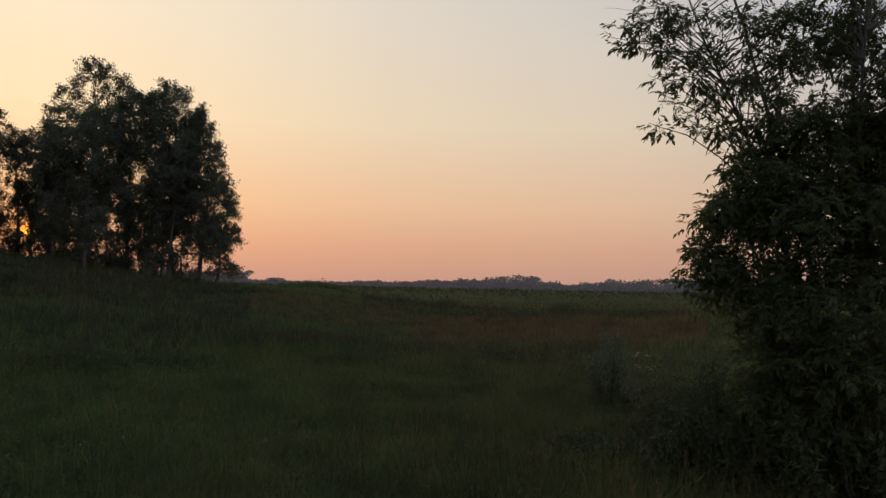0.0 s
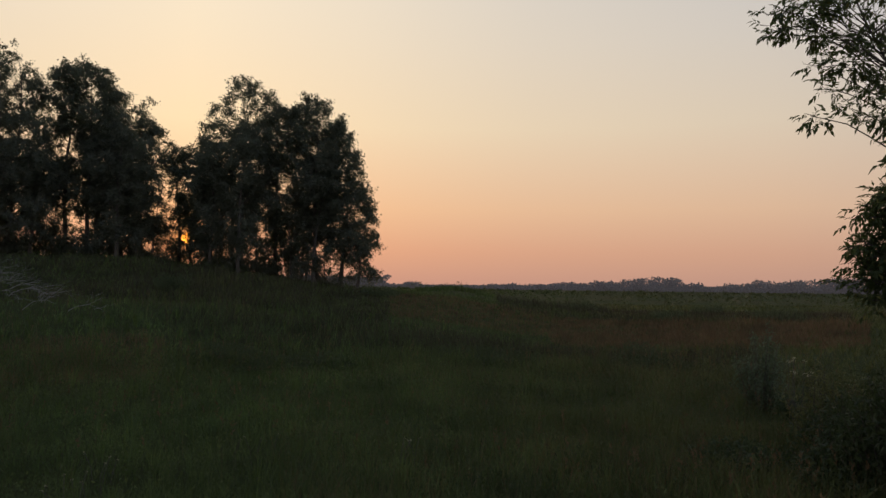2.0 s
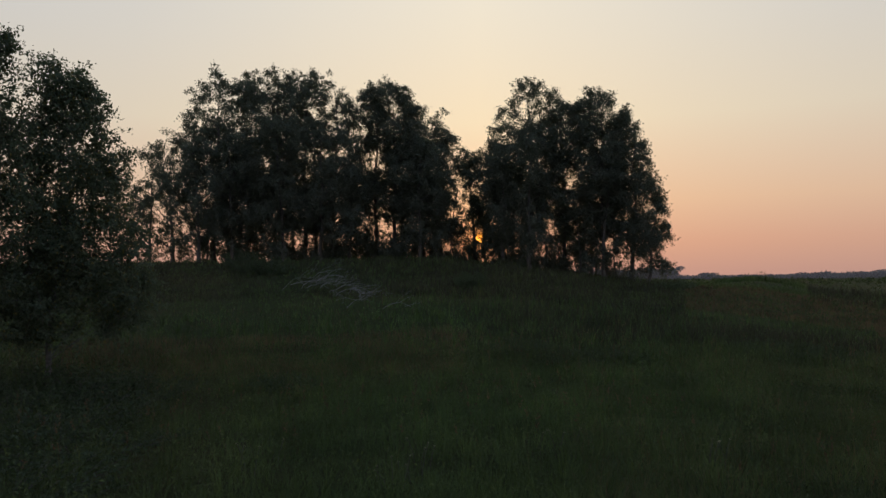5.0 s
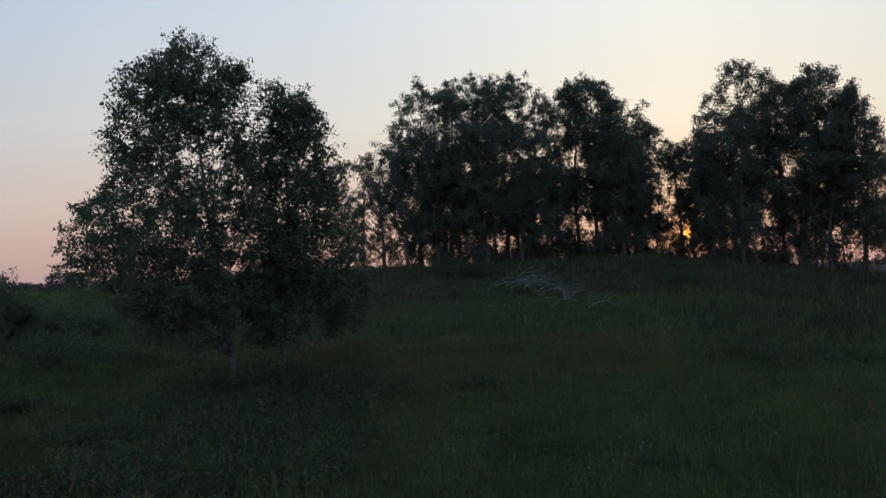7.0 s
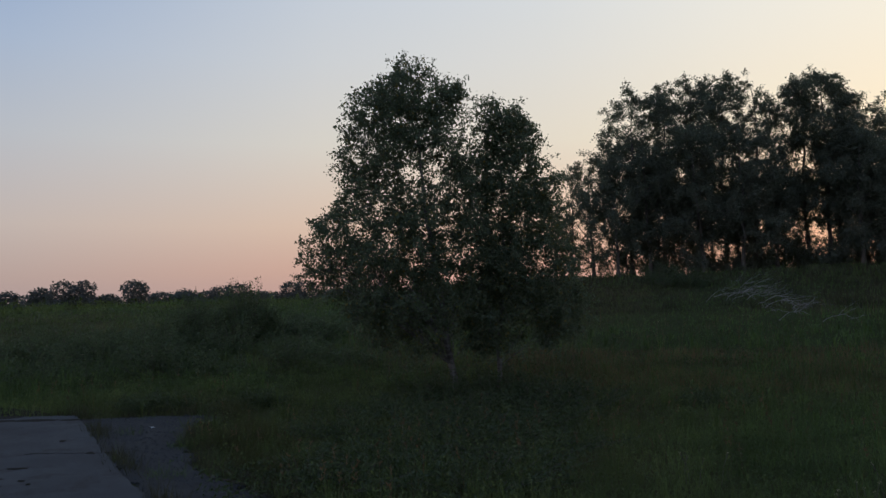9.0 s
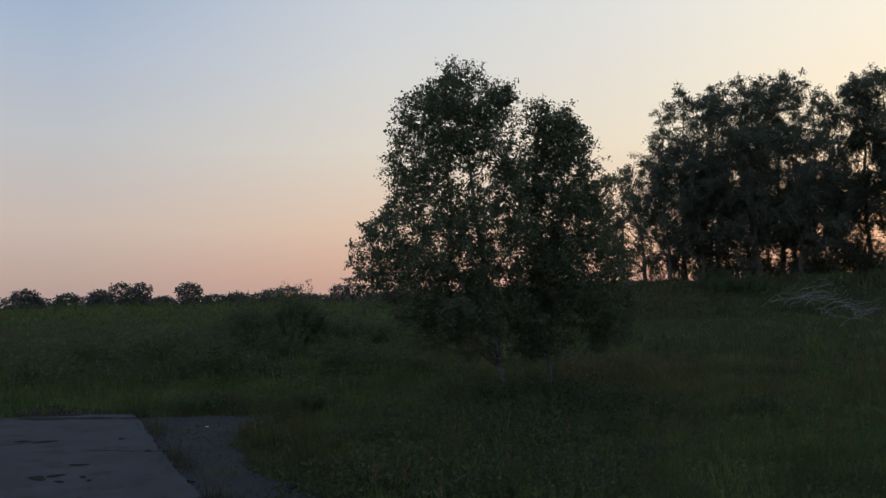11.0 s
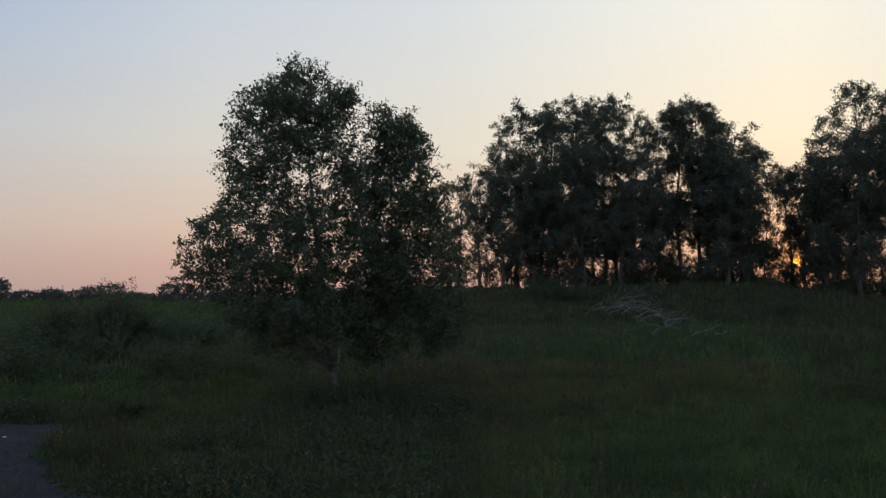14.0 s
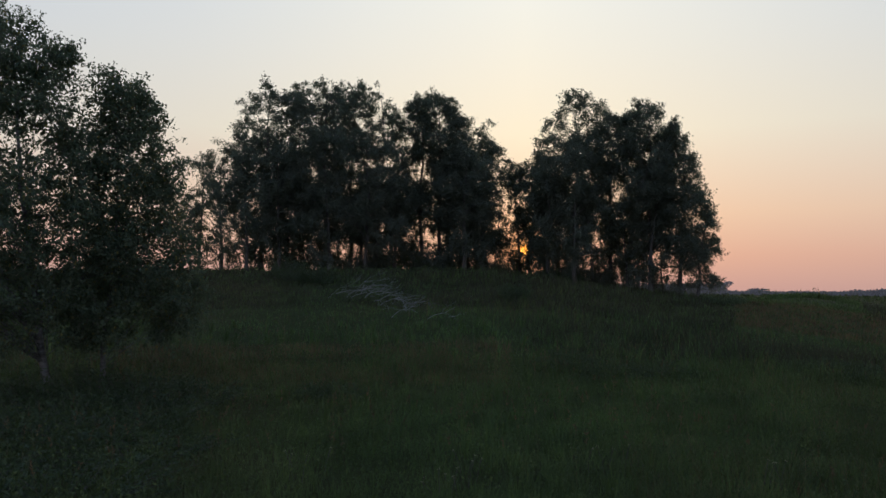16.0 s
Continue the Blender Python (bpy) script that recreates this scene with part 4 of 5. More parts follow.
# upper outline of the woods as azimuth and height
SKYLINE = [(-24, 11), (-14.4, 11.2), (-14.2, 4.6), (-12.9, 4.9), (-12.4, 8.5), (-11.9, 4.9), (-6.4, 5.4), (-6.1, 6.2), (-5.5, 6.3), (-5.4, 3.8), (-5.3, 6.4), (-4.8, 7.2), (-4.0, 5.1), (-3.4, 6.6), (-2.5, 6.6), (-1.0, 8.5), (0.4, 7.9),
           (1.4, 8.8), (2.0, 9.9), (2.6, 8.4), (3.8, 11.2), (5.7, 12.4), (7.25, 12.3), (7.5, 8.2), (8.7, 8.7), (8.9, 6.3), (10.2, 6.7), (10.4, 10.0), (10.8, 7.3), (11.8, 8.5), (12.3, 10.8), (12.9, 11.0), (13.2, 9.7),
           (14.2, 10.2), (14.9, 11.9), (15.2, 11.0), (17.2, 12.6), (24, 13), (34, 13)]
rng = np.random.default_rng(500)
crown = Heap()
for az in np.arange(-24, 34, 0.28):
    wide = np.interp(az, *zip(*SKYLINE))
    at = polar(az + rng.normal(0, 0.04), 560 + rng.uniform(-45, 45))
    clump_tree(None, crown, at, max(2.0, (wide - at[2]) * rng.uniform(0.93, 1.04)), 8.0, rng, 480, 1.5, 0.0)
near_crown = Heap()
for az in np.arange(-110, -60, 0.8):
    at = polar(az + rng.normal(0, 0.2), 330 + rng.uniform(-40, 40))
    clump_tree(None, near_crown, at, rng.uniform(4.5, 7.0), 13.0, rng, 800, 0.9, 0.0)
# these leaves emit a little light in place of haze
tagged(new("backdrop_woods", crown.mesh("backdrop_woods", haze_glow_leaf)), "blue-grey band of distant woods along the horizon, glowing faintly to imitate haze", "woods", kind="structure")
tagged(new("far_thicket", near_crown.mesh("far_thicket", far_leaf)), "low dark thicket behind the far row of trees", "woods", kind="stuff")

# ---- dead birch boughs on the slope ----
def dead_boughs(ends, seed, count, label):
    """A heap of bare boughs on the ground between two ends."""
    rng = np.random.default_rng(seed)
    at = ends[0]
    axis = ends[1] - ends[0]
    ob = root("brush_pile", at, label, "brush pile")

    def bough(wood, p, d, length, r, depth):
        q = np.linspace(0, 1, 9)
        line = p + d * (length * q)[:, None]
        line[1:] += np.cumsum(rng.normal(0, 0.03 * length, (8, 3)) * np.array([1, 1, 0.6]), 0)
        line[:, 2] += 0.16 * length * np.sin(np.pi * q) * (1 if depth > 1 else 0.4)
        g = land(at[0] + line[:, 0], at[1] + line[:, 1]) - at[2]
        line[:, 2] = np.maximum(line[:, 2], g + 0.05)
        tubes(wood, line[None], (r * (1 - 0.8 * q))[None], 6)
        if depth:
            for _ in range(4 if depth > 1 else 5):
                d2 = rows_unit(d + rng.normal(0, 0.45, 3) * np.array([1, 1, 0.6]) + np.array([0, 0, 0.05]))
                bough(wood, line[rng.integers(2, 8)], d2, length * rng.uniform(0.3, 0.6), r * 0.5, depth - 1)

    way = rows_unit(axis)
    span = np.linalg.norm(axis)
    for k in range(count):
        wood = Heap()
        share = (k + rng.uniform(0, 1)) / count * 0.8
        p = axis * share + np.array([0, 0, rng.uniform(0.05, 0.4)]) + rng.normal(0, 0.22, 3) * np.array([1, 1, 0])
        turn = way * rng.choice([1, 1, 0.7]) + np.array([0, 0, rng.uniform(-0.05, 0.15)]) + rng.normal(0, 0.4, 3) * np.array([1, 1, 0.2])
        bough(wood, p, rows_unit(turn), span * rng.uniform(0.28, 0.5), rng.uniform(0.008, 0.014), 2)
        part("bough", wood.mesh("bough", dead_wood, True), ob)


dead_boughs((polar(-43.4, 29.5), polar(-37.6, 27.0)), 60, 10, "heap of bare pale fallen birch boughs in grass")
dead_boughs((polar(-39.3, 25.6), polar(-35.0, 23.2)), 61, 4, "few long bare boughs fallen down the grassy slope")

# ---- white umbels ----
def umbels(name, spots, high, head, seed, label):
    """Flower stalks with flat heads of small pale petals."""
    rg = np.random.default_rng(seed)
    stalk, petal = Heap(), Heap()
    spots = np.asarray(spots, float)
    n = len(spots)
    h = high * rg.uniform(0.75, 1.1, n)
    top = spots + np.stack([rg.normal(0, 0.05, n), rg.normal(0, 0.05, n), h], -1)
    tubes(stalk, np.stack([spots, (spots + top) / 2 + rg.normal(0, 0.015, (n, 3)), top], 1), np.full((n, 3), 0.003), 3)
    per = 26
    who = np.repeat(np.arange(n), per)
    a, r = rg.uniform(0, 6.3, n * per), head * np.sqrt(rg.uniform(0, 1, n * per))
    p = top[who] + np.stack([r * np.cos(a), r * np.sin(a), -0.3 * r * r / head + rg.normal(0, 0.004, n * per)], -1)
    leaves(petal, p, rg.normal(0, 0.5, (n * per, 3)) + np.array([0, 0, 0.4]), head * 0.3 * rg.uniform(0.6, 1.2, n * per), 0.8, rg)
    ob = root(name, spots[0], label, "flowers")
    for part_name, hp, mat in (("stalk", stalk, twig_mat), ("flower_head", petal, petal_mat)):
        for v in hp.v:
            v -= spots[0]
        part(part_name, hp.mesh(part_name, mat), ob, kind="stuff")


rng = np.random.default_rng(90)
umbels("yarrow_clump", [polar(14.2 + rng.normal(0, 0.5), 10.2 + rng.normal(0, 0.2)) for _ in range(10)], 0.82, 0.034, 91, "clump of creamy white flower heads in tall grass")
for az, r, n in ((-86, 21, 16), (-80, 18, 9), (-75, 20, 8), (-49, 24, 8), (-40, 22, 6), (-68, 17, 6), (-32, 26, 6)):
    umbels("yarrow_clump", [polar(az + rng.normal(0, 3.0), r + rng.normal(0, 2.0)) for _ in range(max(3, n // 2))], 0.6, 0.024, 92 + n, "scattered small white flower heads in the grass")

for az, r, n in ((-36.2, 6.3, 6), (-34.2, 6.8, 4), (-46.0, 7.0, 4), (-24.0, 7.4, 4), (-12.0, 7.2, 4)):
    umbels("clover_patch", [polar(az + rng.normal(0, 0.9), r + rng.normal(0, 0.12)) for _ in range(n)], 0.27, 0.014, 120 + n, "few small white clover heads low in the grass")

# ---- meadow grass ----
def blades(heap, rng, n, r0, r1, az0, az1, h, w, lean=0.35, power=1.0, tall=0.0, simple=False):
    r = r0 + (r1 - r0) * rng.uniform(0, 1, n) ** power
    az = np.radians(rng.uniform(az0, az1, n))
    x, y = r * np.sin(az), r * np.cos(az)
    keep = ~inside(SLAB, x, y) & ~(inside(PATCH, x, y) & (np.sin(x * 3.1 + 2 * np.sin(y * 2.3)) * np.sin(y * 3.7 + x) < 0.72 - 0.6 * smooth(1.3, 2.4, y)))
    x, y, r = x[keep], y[keep], r[keep]
    n = len(x)
    clump = 0.5 + 0.25 * np.sin(x * 1.7 + 2 * np.sin(y * 0.9)) + 0.25 * np.sin(y * 2.1 + 2 * np.sin(x * 0.7))
    broad = 0.75 + 0.5 * np.sin(x * 0.23 + np.sin(y * 0.31)) * np.sin(y * 0.19 + 1)
    hh = h * (0.45 + 0.75 * clump) * np.clip(broad, 0.5, 1.3) * rng.uniform(0.5, 1.25, n)
    if tall:
        hh = np.where(rng.uniform(0, 1, n) < tall, hh * 1.7, hh)
    ww = (w * np.maximum(1, r / 9)) * rng.uniform(0.6, 1.3, n)
    p = np.stack([x, y, land(x, y) - 0.01], -1)
    a = rng.uniform(0, 2 * np.pi, n)
    side = np.stack([np.cos(a), np.sin(a), np.zeros(n)], -1) * ww[:, None] / 2
    b = rng.uniform(0, 2 * np.pi, n)
    bend = np.stack([np.cos(b), np.sin(b), np.zeros(n)], -1) * (hh * lean * rng.uniform(0.2, 1.3, n))[:, None]
    up = np.array([0, 0, 1.0]) * hh[:, None]
    m = p + up * 0.55 + bend * 0.35
    tip = p + up + bend
    if simple:
        heap.add(np.stack([p - side, p + side, tip], 1), np.arange(n)[:, None] * 3 + [0, 1, 2])
        return
    v = np.stack([p - side, p + side, m + side * 0.8, m - side * 0.8, tip], 1)
    i = np.arange(n)[:, None] * 5
    heap.add(v, i + [0, 1, 2, 3])
    heap.f[3].append(i + [3, 2, 4] + heap.n - 5 * n)


def herbs(heap, rng, clumps, per, r0, r1, az0, az1, high, leaf, power=1.0):
    """Broad-leaved herbs: loose clumps of small leaves on short stalks."""
    r = r0 + (r1 - r0) * rng.uniform(0, 1, clumps) ** power
    az = np.radians(rng.uniform(az0, az1, clumps))
    x, y = r * np.sin(az), r * np.cos(az)
    keep = ~inside(SLAB, x, y) & ~inside(PATCH, x, y)
    x, y, r = x[keep], y[keep], r[keep]
    n = len(x) * per
    who = np.repeat(np.arange(len(x)), per)
    wide = rng.uniform(0.06, 0.22, len(x))[who]
    px, py = x[who] + rng.normal(0, 1, n) * wide, y[who] + rng.normal(0, 1, n) * wide
    pz = land(px, py) + high * rng.uniform(0.4, 1.1, len(x))[who] * rng.uniform(0.15, 1.0, n)
    size = leaf * rng.uniform(0.5, 1.3, n) * np.maximum(1, r[who] / 10)
    leaves(heap, np.stack([px, py, pz], -1), rng.normal(0, 0.8, (n, 3)) + np.array([0, 0, 0.35]), size, 0.45, rng)


def tussocks(heap, rng, count, per, r0, r1, az0, az1, high, w):
    """Grass in separate tufts whose blades arch outwards."""
    r = r0 + (r1 - r0) * rng.uniform(0, 1, count) ** 0.9
    az = np.radians(rng.uniform(az0, az1, count))
    x, y = r * np.sin(az), r * np.cos(az)
    keep = ~inside(SLAB, x, y) & ~inside(PATCH, x, y)
    x, y, r = x[keep], y[keep], r[keep]
    who = np.repeat(np.arange(len(x)), per)
    n = len(who)
    tall = (high * rng.uniform(0.5, 1.35, len(x)))[who] * rng.uniform(0.55, 1.1, n)
    a = rng.uniform(0, 2 * np.pi, n)
    out_r = rng.uniform(0, 0.09, n)
    away = np.stack([np.cos(a), np.sin(a), np.zeros(n)], -1)
    px, py = x[who] + away[:, 0] * out_r, y[who] + away[:, 1] * out_r
    p = np.stack([px, py, land(px, py) - 0.01], -1)
    side = np.stack([-np.sin(a), np.cos(a), np.zeros(n)], -1) * (w * np.maximum(1, r / 9))[who][:, None] / 2
    lean = (tall * rng.uniform(0.1, 0.75, n))[:, None] * away
    m = p + np.array([0, 0, 0.62]) * tall[:, None] + lean * 0.35
    tip = p + np.array([0, 0, 0.92]) * tall[:, None] + lean
    i = np.arange(n)[:, None] * 5
    heap.add(np.stack([p - side, p + side, m + side * 0.8, m - side * 0.8, tip], 1), i + [0, 1, 2, 3])
    heap.f[3].append(i + [3, 2, 4] + heap.n - 5 * n)


def panicles(heap, rng, count, r0, r1, az0, az1, high):
    """Flowering grass stems: a thin stalk and a narrow loose head."""
    r = r0 + (r1 - r0) * rng.uniform(0, 1, count)
    az = np.radians(rng.uniform(az0, az1, count))
    x, y = r * np.sin(az), r * np.cos(az)
    keep = ~inside(SLAB, x, y) & ~inside(PATCH, x, y) & (np.sin(x * 0.8 + np.sin(y * 0.5)) + np.sin(y * 0.9 + 1) + rng.normal(0, 0.6, count) > 0.1)
    x, y, r = x[keep], y[keep], r[keep]
    n = len(x)
    h = high * rng.uniform(0.65, 1.2, n)
    p = np.stack([x, y, land(x, y)], -1)
    tip = p + np.stack([rng.normal(0, 0.07, n), rng.normal(0, 0.07, n), h], -1)
    a = rng.uniform(0, 6.3, n)
    side = np.stack([np.cos(a), np.sin(a), np.zeros(n)], -1) * (0.0016 * np.maximum(1, r / 8))[:, None]
    heap.add(np.stack([p - side, p + side, tip], 1), np.arange(n)[:, None] * 3 + [0, 1, 2])
    who = np.repeat(np.arange(n), 9)
    f = rng.uniform(0.78, 1.0, n * 9)[:, None]
    leaves(heap, p[who] * (1 - f) + tip[who] * f, rng.normal(0, 0.5, (n * 9, 3)) + np.array([0, 0, 0.9]), 0.035 * rng.uniform(0.6, 1.3, n * 9), 0.3, rng)


rng = np.random.default_rng(70)
heap = Heap()
blades(heap, rng, 60000, 4.6, 10.5, -108, 38, 0.27, 0.005, lean=0.8, power=0.9, tall=0.05)
blades(heap, rng, 14000, 1.0, 5.0, -180, 180, 0.24, 0.005, lean=0.8, power=0.6, simple=True)
blades(heap, rng, 14000, 4.6, 16, 38, 252, 0.28, 0.008, lean=0.7, simple=True)
blades(heap, rng, 88000, 9, 17, -108, 38, 0.30, 0.0062, lean=0.7, tall=0.05, simple=True)
blades(heap, rng, 92000, 15, 50, -108, 38, 0.32, 0.011, lean=0.6, tall=0.05, simple=True)
blades(heap, rng, 26000, 48, 110, -30, 38, 0.3, 0.012, simple=True)
blades(heap, rng, 7000, 61, 71, -11.8, -6.2, 0.5, 0.008, tall=0.12, simple=True)
tussocks(heap, rng, 1100, 22, 4.6, 13, -108, 38, 0.27, 0.0045)
tussocks(heap, rng, 900, 16, 12, 24, -108, 38, 0.36, 0.006)
tagged(new("meadow_grass", heap.mesh("meadow_grass", grass_mat)), "tall uncut meadow grass, dark green with dry patches", "grass", kind="stuff")
heap = Heap()
herbs(heap, rng, 7600, 11, 4.6, 18, -108, 38, 0.30, 0.036, 0.9)
herbs(heap, rng, 2600, 9, 16, 45, -108, 38, 0.34, 0.034)
herbs(heap, rng, 1800, 9, 55, 330, -26, 38, 0.8, 0.028, 0.8)
herbs(heap, rng, 1500, 9, 45, 190, -110, -52, 0.7, 0.045, 0.8)
tagged(new("meadow_herbs", heap.mesh("meadow_herbs", herb_mat)), "low broad-leaved herbs among the meadow grass", "herbs", kind="stuff")
heap = Heap()
blades(heap, rng, 6000, 15.5, 28, -26, 14, 0.42, 0.008, lean=0.5, simple=True)
blades(heap, rng, 8000, 18.5, 25, -30, 12, 0.42, 0.008, lean=0.5, simple=True)
blades(heap, rng, 6000, 19.5, 23, -14, 8, 0.42, 0.008, lean=0.5, simple=True)
# dark blades strewn on the slope to stand in for shade below the grove
blades(heap, rng, 38000, 27, 47, -54, -14, 0.40, 0.009, lean=0.5, simple=True)
blades(heap, rng, 8000, 40, 60, -6, 18, 0.6, 0.008, lean=0.5, simple=True)
tagged(new("sedge_and_shade_grass", heap.mesh("sedge_and_shade_grass", dark_grass_mat)), "darker rank sedge in the meadow hollow, and dark blades as painted shade on the grove slope", "grass", kind="stuff")
heap = Heap()
blades(heap, rng, 24000, 27, 40, -2, 19, 0.42, 0.009, lean=0.5, simple=True)
blades(heap, rng, 9000, 30, 44, -14, -2, 0.36, 0.009, lean=0.5, simple=True)
blades(heap, rng, 9000, 4.8, 16, -22, 26, 0.34, 0.005, lean=0.6, simple=True)
blades(heap, rng, 9000, 14, 20, -58, -30, 0.36, 0.007, lean=0.5, simple=True)
panicles(heap, rng, 1500, 5, 15, -108, 30, 0.5)
panicles(heap, rng, 2000, 14, 26, -70, 20, 0.6)
tagged(new("dry_grass", heap.mesh("dry_grass", dry_mat)), "dry reddish brown grass in flower across the meadow", "grass", kind="stuff")

# ---- on and along the pavement ----
heap = Heap()
for poly, a, b in ((SLAB, 1, 7), (PATCH, 1, 11)):
    for (x0, y0), (x1, y1) in zip(poly[a:b], poly[a + 1:b + 1]):
        n = int(260 * math.hypot(x1 - x0, y1 - y0))
        k = rng.uniform(0, 1, n)
        near = rng.normal(0, 0.07, (n, 2)) + (np.array([-0.05, 0.1]))
        x, y = x0 + (x1 - x0) * k + near[:, 0], y0 + (y1 - y0) * k + near[:, 1]
        some = np.sin(x * 2.7 + np.sin(y * 3)) + rng.normal(0, 0.5, n) > (0.2 if poly is SLAB else -0.6)
        x, y = x[some], y[some]
        n = len(x)
        h = rng.uniform(0.06, 0.26, n)
        p = np.stack([x, y, np.zeros(n)], -1)
        a2 = rng.uniform(0, 6.3, n)
        side = np.stack([np.cos(a2), np.sin(a2), np.zeros(n)], -1) * 0.004
        tip = p + np.stack([rng.normal(0, 0.06, n), rng.normal(0, 0.06, n), h], -1)
        heap.add(np.stack([p - side, p + side, tip], 1), np.arange(n)[:, None] * 3 + [0, 1, 2])
tagged(new("edge_grass", heap.mesh("edge_grass", dark_grass_mat)), "thin grass growing along the broken pavement edges", "grass", kind="stuff")


def scrap(at, size, label, mat, seed):
    """A crumpled piece of paper."""
    bm = bmesh.new()
    bmesh.ops.create_grid(bm, x_segments=6, y_segments=4, size=0.5)
    rr = random.Random(seed)
    for v in bm.verts:
        v.co.x *= size
        v.co.y *= size * 0.55
        v.co.z = rr.uniform(0.004, 0.05) * size * 2
    me = bpy.data.meshes.new("paper_scrap")
    bm.to_mesh(me)
    bm.free()
    me.materials.append(mat)
    ob = tagged(new("paper_scrap", me), label, "litter")
    mod = ob.modifiers.new("thickness", "SOLIDIFY")
    mod.thickness = 0.002
    ob.location = at


scrap((-11.6, 1.25, 0.022), 0.085, "crumpled dirty white paper scrap on the asphalt", paper_mat, 5)


def mound(at, reach, high, seed, label):
    """A low heap of clods."""
    rg = np.random.default_rng(seed)
    hp = Heap()
    q = np.linspace(0, 1, 9)
    a = np.arange(28) * 2 * np.pi / 28
    rim = 1 + 0.18 * np.sin(3 * a + 1) + 0.12 * np.sin(5 * a)
    r = reach * q[:, None] * rim
    z = high * (1 - q[:, None] ** 1.6) * (1 + rg.normal(0, 0.12, (9, 28))) - 0.02
    z[0] = high
    v = np.stack([r * np.cos(a), 0.55 * r * np.sin(a), z], -1)
    idx = np.arange(9 * 28).reshape(9, 28)
    nx = np.roll(idx, -1, 1)
    hp.add(v, np.stack([idx[:-1], idx[1:], nx[1:], nx[:-1]], -1).reshape(-1, 4))
    ob = tagged(new("soil_mound", hp.mesh("soil_mound", dirt_mat, True)), label, "soil mound")
    ob.location = at
    ob.rotation_euler = (0, 0, radians(48))


mound((-14.6, -0.75, 0.05), 0.8, 0.10, 8, "low heap of dark soil on the apron's end")


# ---- dirt and cracks on the apron ----
slab = bpy.data.objects["pavement_slab"]


def dirt(x, y, long, wide, turn, seed):
    """A low ragged patch of dark dirt lodged in a hollow of the concrete."""
    rg = np.random.default_rng(seed)
    k = 22
    a = np.arange(k) * 2 * np.pi / k
    rim = 1 + 0.22 * np.sin(2 * a + rg.uniform(0, 6)) + 0.16 * np.sin(3 * a + rg.uniform(0, 6)) + rg.normal(0, 0.09, k)
    rings = [np.stack([long / 2 * q * rim * np.cos(a), wide / 2 * q * rim * np.sin(a), np.full(k, z) + rg.normal(0, 0.0015, k)], -1) for q, z in ((0.2, 0.009), (0.7, 0.007), (1.0, -0.004))]
    hp = Heap()
    idx = np.arange(3 * k).reshape(3, k)
    nx = np.roll(idx, -1, 1)
    hp.add(np.concatenate(rings), np.concatenate([np.stack([idx[:-1], idx[1:], nx[1:], nx[:-1]], -1).reshape(-1, 4)]))
    hp.add(np.concatenate([rings[0], [[0, 0, 0.01]]]), np.stack([np.arange(k), np.roll(np.arange(k), -1), np.full(k, k)], -1))
    ob = part("dirt_patch", hp.mesh("dirt_patch", dirt_mat, True), slab)
    ob.location = (x, y, 0.05)
    ob.rotation_euler = (0, 0, turn)


for i, (x, y, long, wide, turn) in enumerate([(-8.76, -0.74, 0.26, 0.2, 0.3), (-8.78, -0.58, 0.2, 0.13, 1.2), (-8.58, -0.33, 0.1, 0.08, 0.0), (-8.45, -0.53, 0.12, 0.07, 0.9), (-8.37, -0.27, 0.06, 0.05, 0.0),
                                              (-9.27, -0.37, 0.22, 0.11, 1.3), (-11.15, -0.77, 0.3, 0.16, 1.5), (-11.32, -1.03, 0.25, 0.12, 1.4), (-13.6, -0.9, 0.9, 0.42, 1.2), (-13.25, -0.2, 0.9, 0.25, 1.15),
                                              (-14.0, -0.75, 0.8, 0.5, 1.0), (-12.95, 0.28, 0.4, 0.16, 1.2), (-9.8, 0.35, 0.16, 0.1, 0.4), (-10.9, 0.1, 0.14, 0.1, 0.0), (-7.6, -0.35, 0.12, 0.08, 0.5)]):
    dirt(x, y, long, wide, turn, 700 + i)


def crack(points, seed):
    """A thin jagged crack filled with moss and dirt."""
    rg = np.random.default_rng(seed)
    pts = np.array(points, float)
    f = np.linspace(0, 1, 40)
    line = lerp_line(np.column_stack([pts, np.full(len(pts), 0.0505)]), f)
    line[:, :2] += rg.normal(0, 0.018, (40, 2))
    half = 0.5 * rg.uniform(0.004, 0.013, 40)
    d = np.gradient(line, axis=0)
    n = rows_unit(np.stack([-d[:, 1], d[:, 0], np.zeros(40)], -1)) * half[:, None]
    hp = Heap()
    rows3 = np.stack([line - n - [0, 0, 0.004], line + [0, 0, 0.004], line + n - [0, 0, 0.004]], 1)
    idx = np.arange(120).reshape(40, 3)
    hp.add(rows3, np.stack([idx[:-1, :-1], idx[1:, :-1], idx[1:, 1:], idx[:-1, 1:]], -1).reshape(-1, 4))
    part("crack_filling", hp.mesh("crack_filling", dirt_mat, True), slab)


crack([(-9.62, 0.62), (-9.75, 0.4), (-10.05, -0.05), (-10.15, -0.3)], 720)
crack([(-11.2, -0.8), (-11.1, -1.3), (-11.25, -1.9)], 724)
crack([(-7.1, 0.78), (-7.3, 0.1), (-7.25, -0.8), (-7.5, -2.2)], 722)


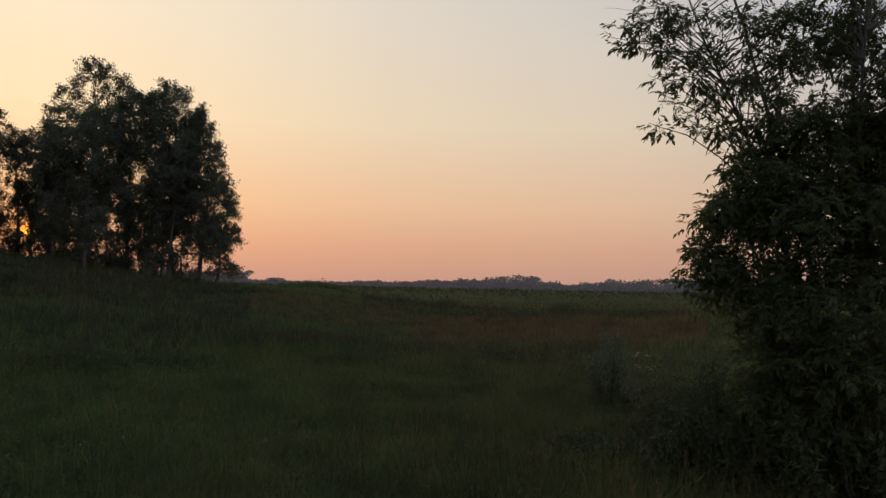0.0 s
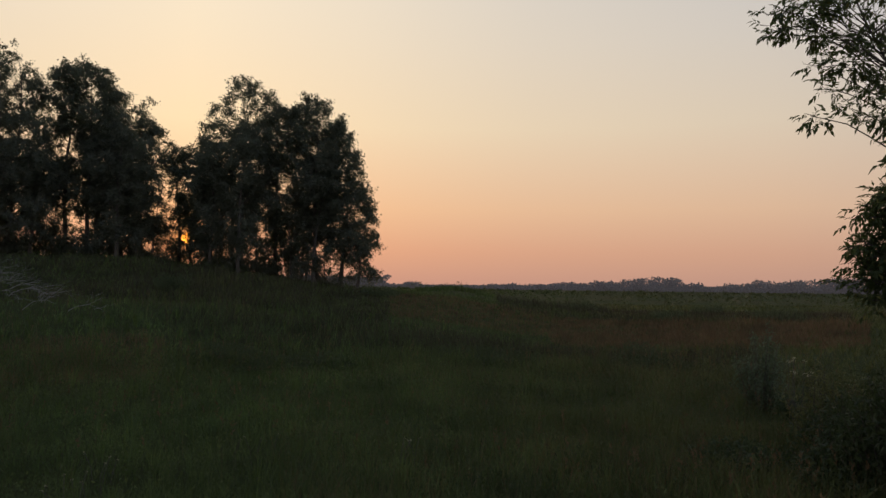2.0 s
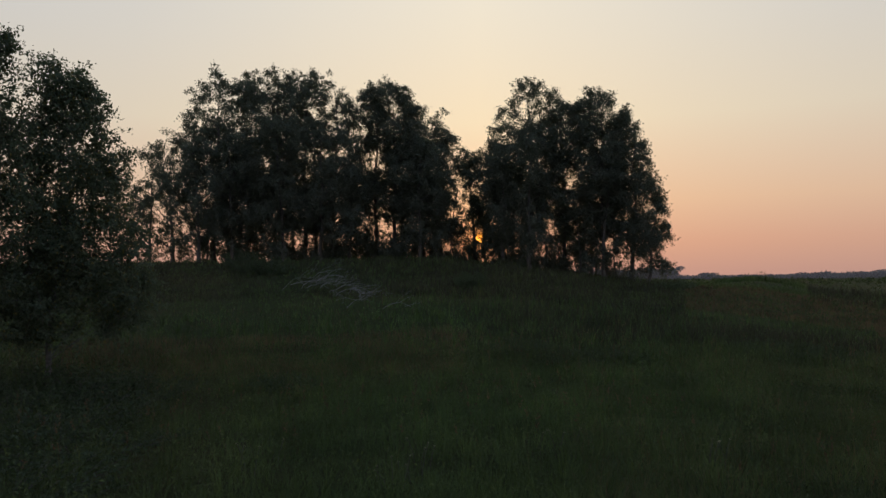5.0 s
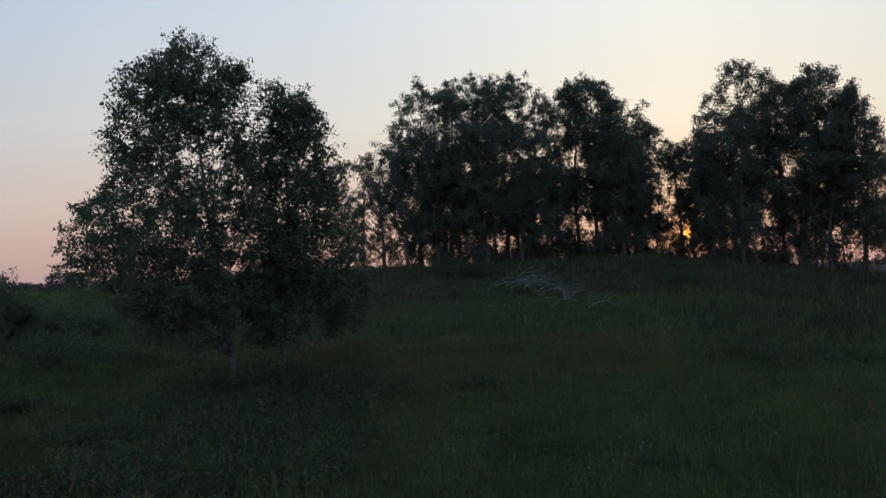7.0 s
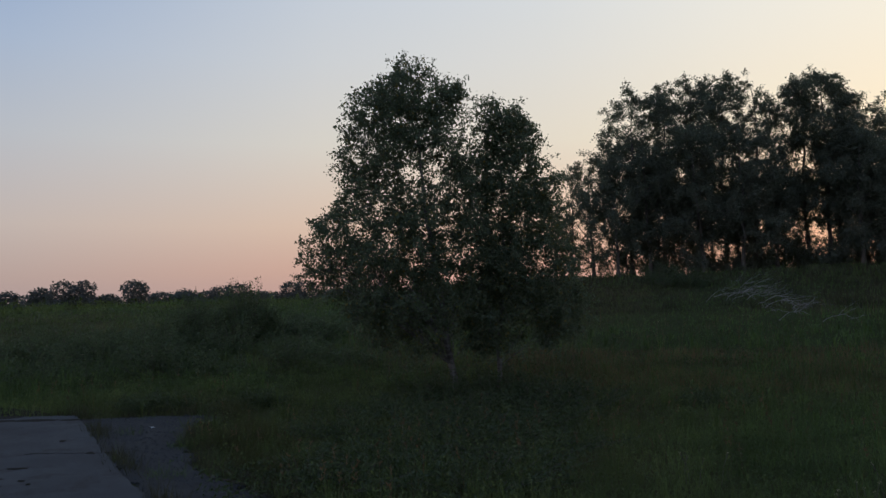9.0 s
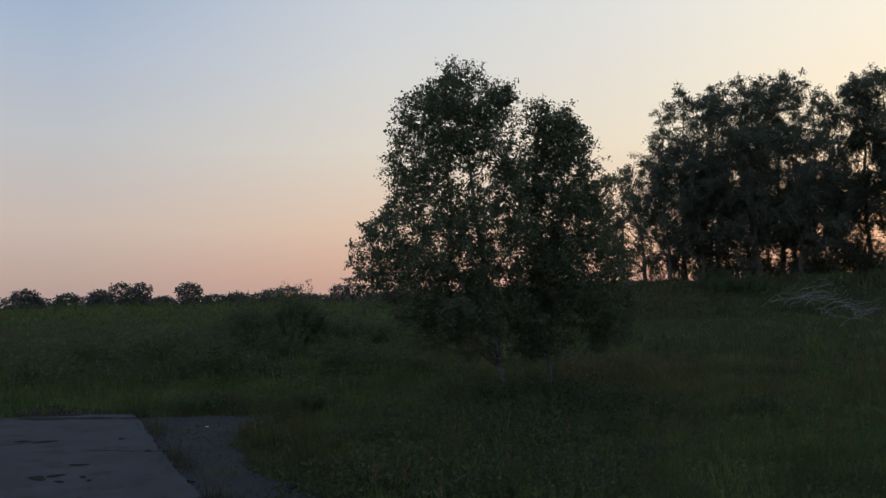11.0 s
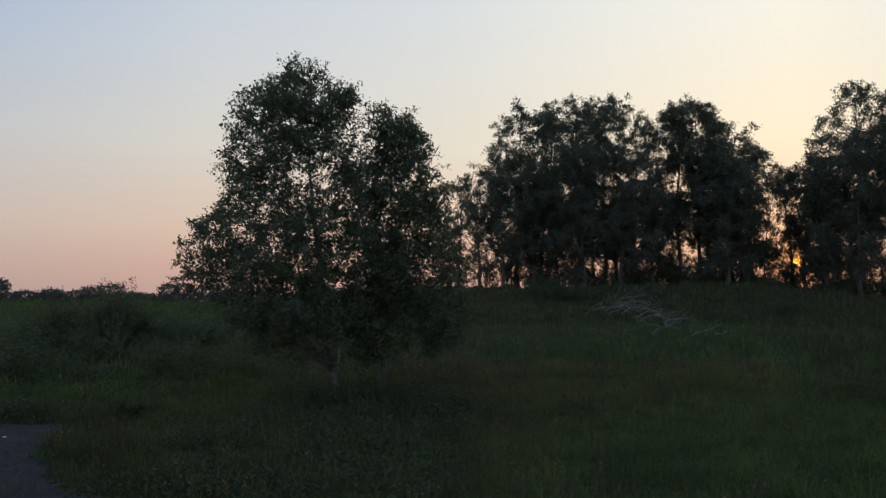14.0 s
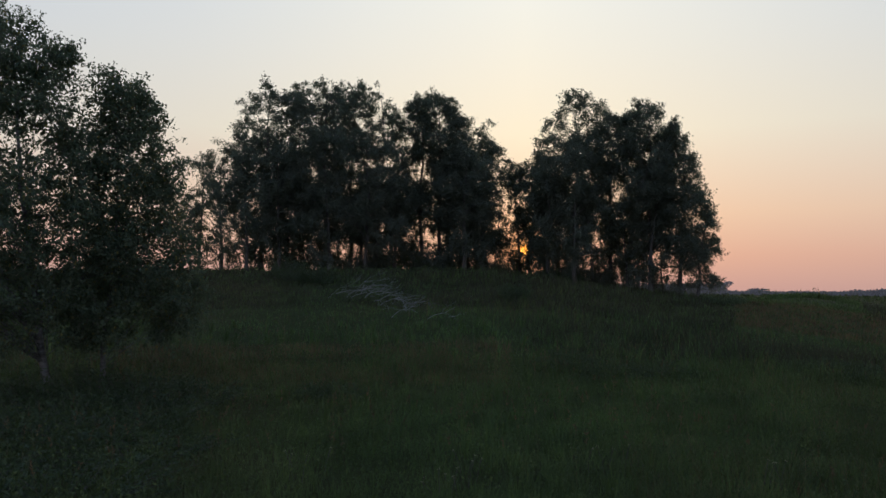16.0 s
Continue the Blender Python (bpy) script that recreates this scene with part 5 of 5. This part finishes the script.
def tuft(hp, x, y, reach, high, seed):
    """Upright rank blades in a loose tuft."""
    rg = np.random.default_rng(seed)
    n = int(900 * reach)
    a, r = rg.uniform(0, 6.3, n), reach * np.abs(rg.normal(0, 0.5, n))
    p = np.stack([r * np.cos(a), r * np.sin(a), np.full(n, -0.02)], -1)
    up = high * np.exp(-(r / reach) ** 2) * rg.uniform(0.4, 1.15, n)
    tip = p + np.stack([rg.normal(0, 0.35, n) * up, rg.normal(0, 0.35, n) * up, up], -1)
    b2 = rg.uniform(0, 6.3, n)
    side = np.stack([np.cos(b2), np.sin(b2), np.zeros(n)], -1) * 0.004
    at = np.array([x, y, float(land(x, y)) + 0.02])
    hp.add(at + np.stack([p - side, p + side, tip], 1), np.arange(n)[:, None] * 3 + [0, 1, 2])


heap = Heap()
for i, (x, y, reach, high) in enumerate([(-9.35, 1.7, 0.42, 0.3), (-9.9, 2.15, 0.5, 0.36), (-9.1, 2.15, 0.6, 0.4), (-10.3, 1.75, 0.3, 0.2), (-8.2, 1.75, 0.5, 0.3), (-7.5, 1.9, 0.5, 0.3), (-11.6, 2.45, 0.45, 0.34), (-12.4, 2.5, 0.45, 0.3)]):
    tuft(heap, x, y, reach, high, 740 + i)
tagged(new("rank_grass", heap.mesh("rank_grass", tuft_leaf)), "brownish rank grass along the broken asphalt edge", "grass", kind="stuff")


# loose gravel on the broken asphalt
rng = np.random.default_rng(760)
n = 5000
x, y = rng.uniform(-13.2, -4.0, n), rng.uniform(0.4, 2.4, n)
keep = inside(PATCH, x, y) & ~inside(SLAB, x, y)
x, y = x[keep], y[keep]
n = len(x)
size = 0.006 + 0.022 * rng.uniform(0, 1, n) ** 3
corner = np.array([[1, 0, 0], [-1, 0, 0], [0, 1, 0], [0, -1, 0], [0, 0, 1], [0, 0, -1]], float)
stone = corner[None] * size[:, None, None] * rng.uniform(0.6, 1.3, (n, 6, 1)) * np.array([1, 1, 0.6])
spin = rng.uniform(0, 6.3, n)[:, None]
px = stone[..., 0] * np.cos(spin) - stone[..., 1] * np.sin(spin)
py = stone[..., 0] * np.sin(spin) + stone[..., 1] * np.cos(spin)
heap = Heap()
octa = np.array([[0, 2, 4], [2, 1, 4], [1, 3, 4], [3, 0, 4], [2, 0, 5], [1, 2, 5], [3, 1, 5], [0, 3, 5]])
heap.add(np.stack([px + x[:, None], py + y[:, None], stone[..., 2] + 0.022], -1), (np.arange(n)[:, None, None] * 6 + octa[None]).reshape(-1, 3))
tagged(new("gravel", heap.mesh("gravel", concrete)), "loose grey gravel on the broken asphalt", "gravel", kind="stuff")
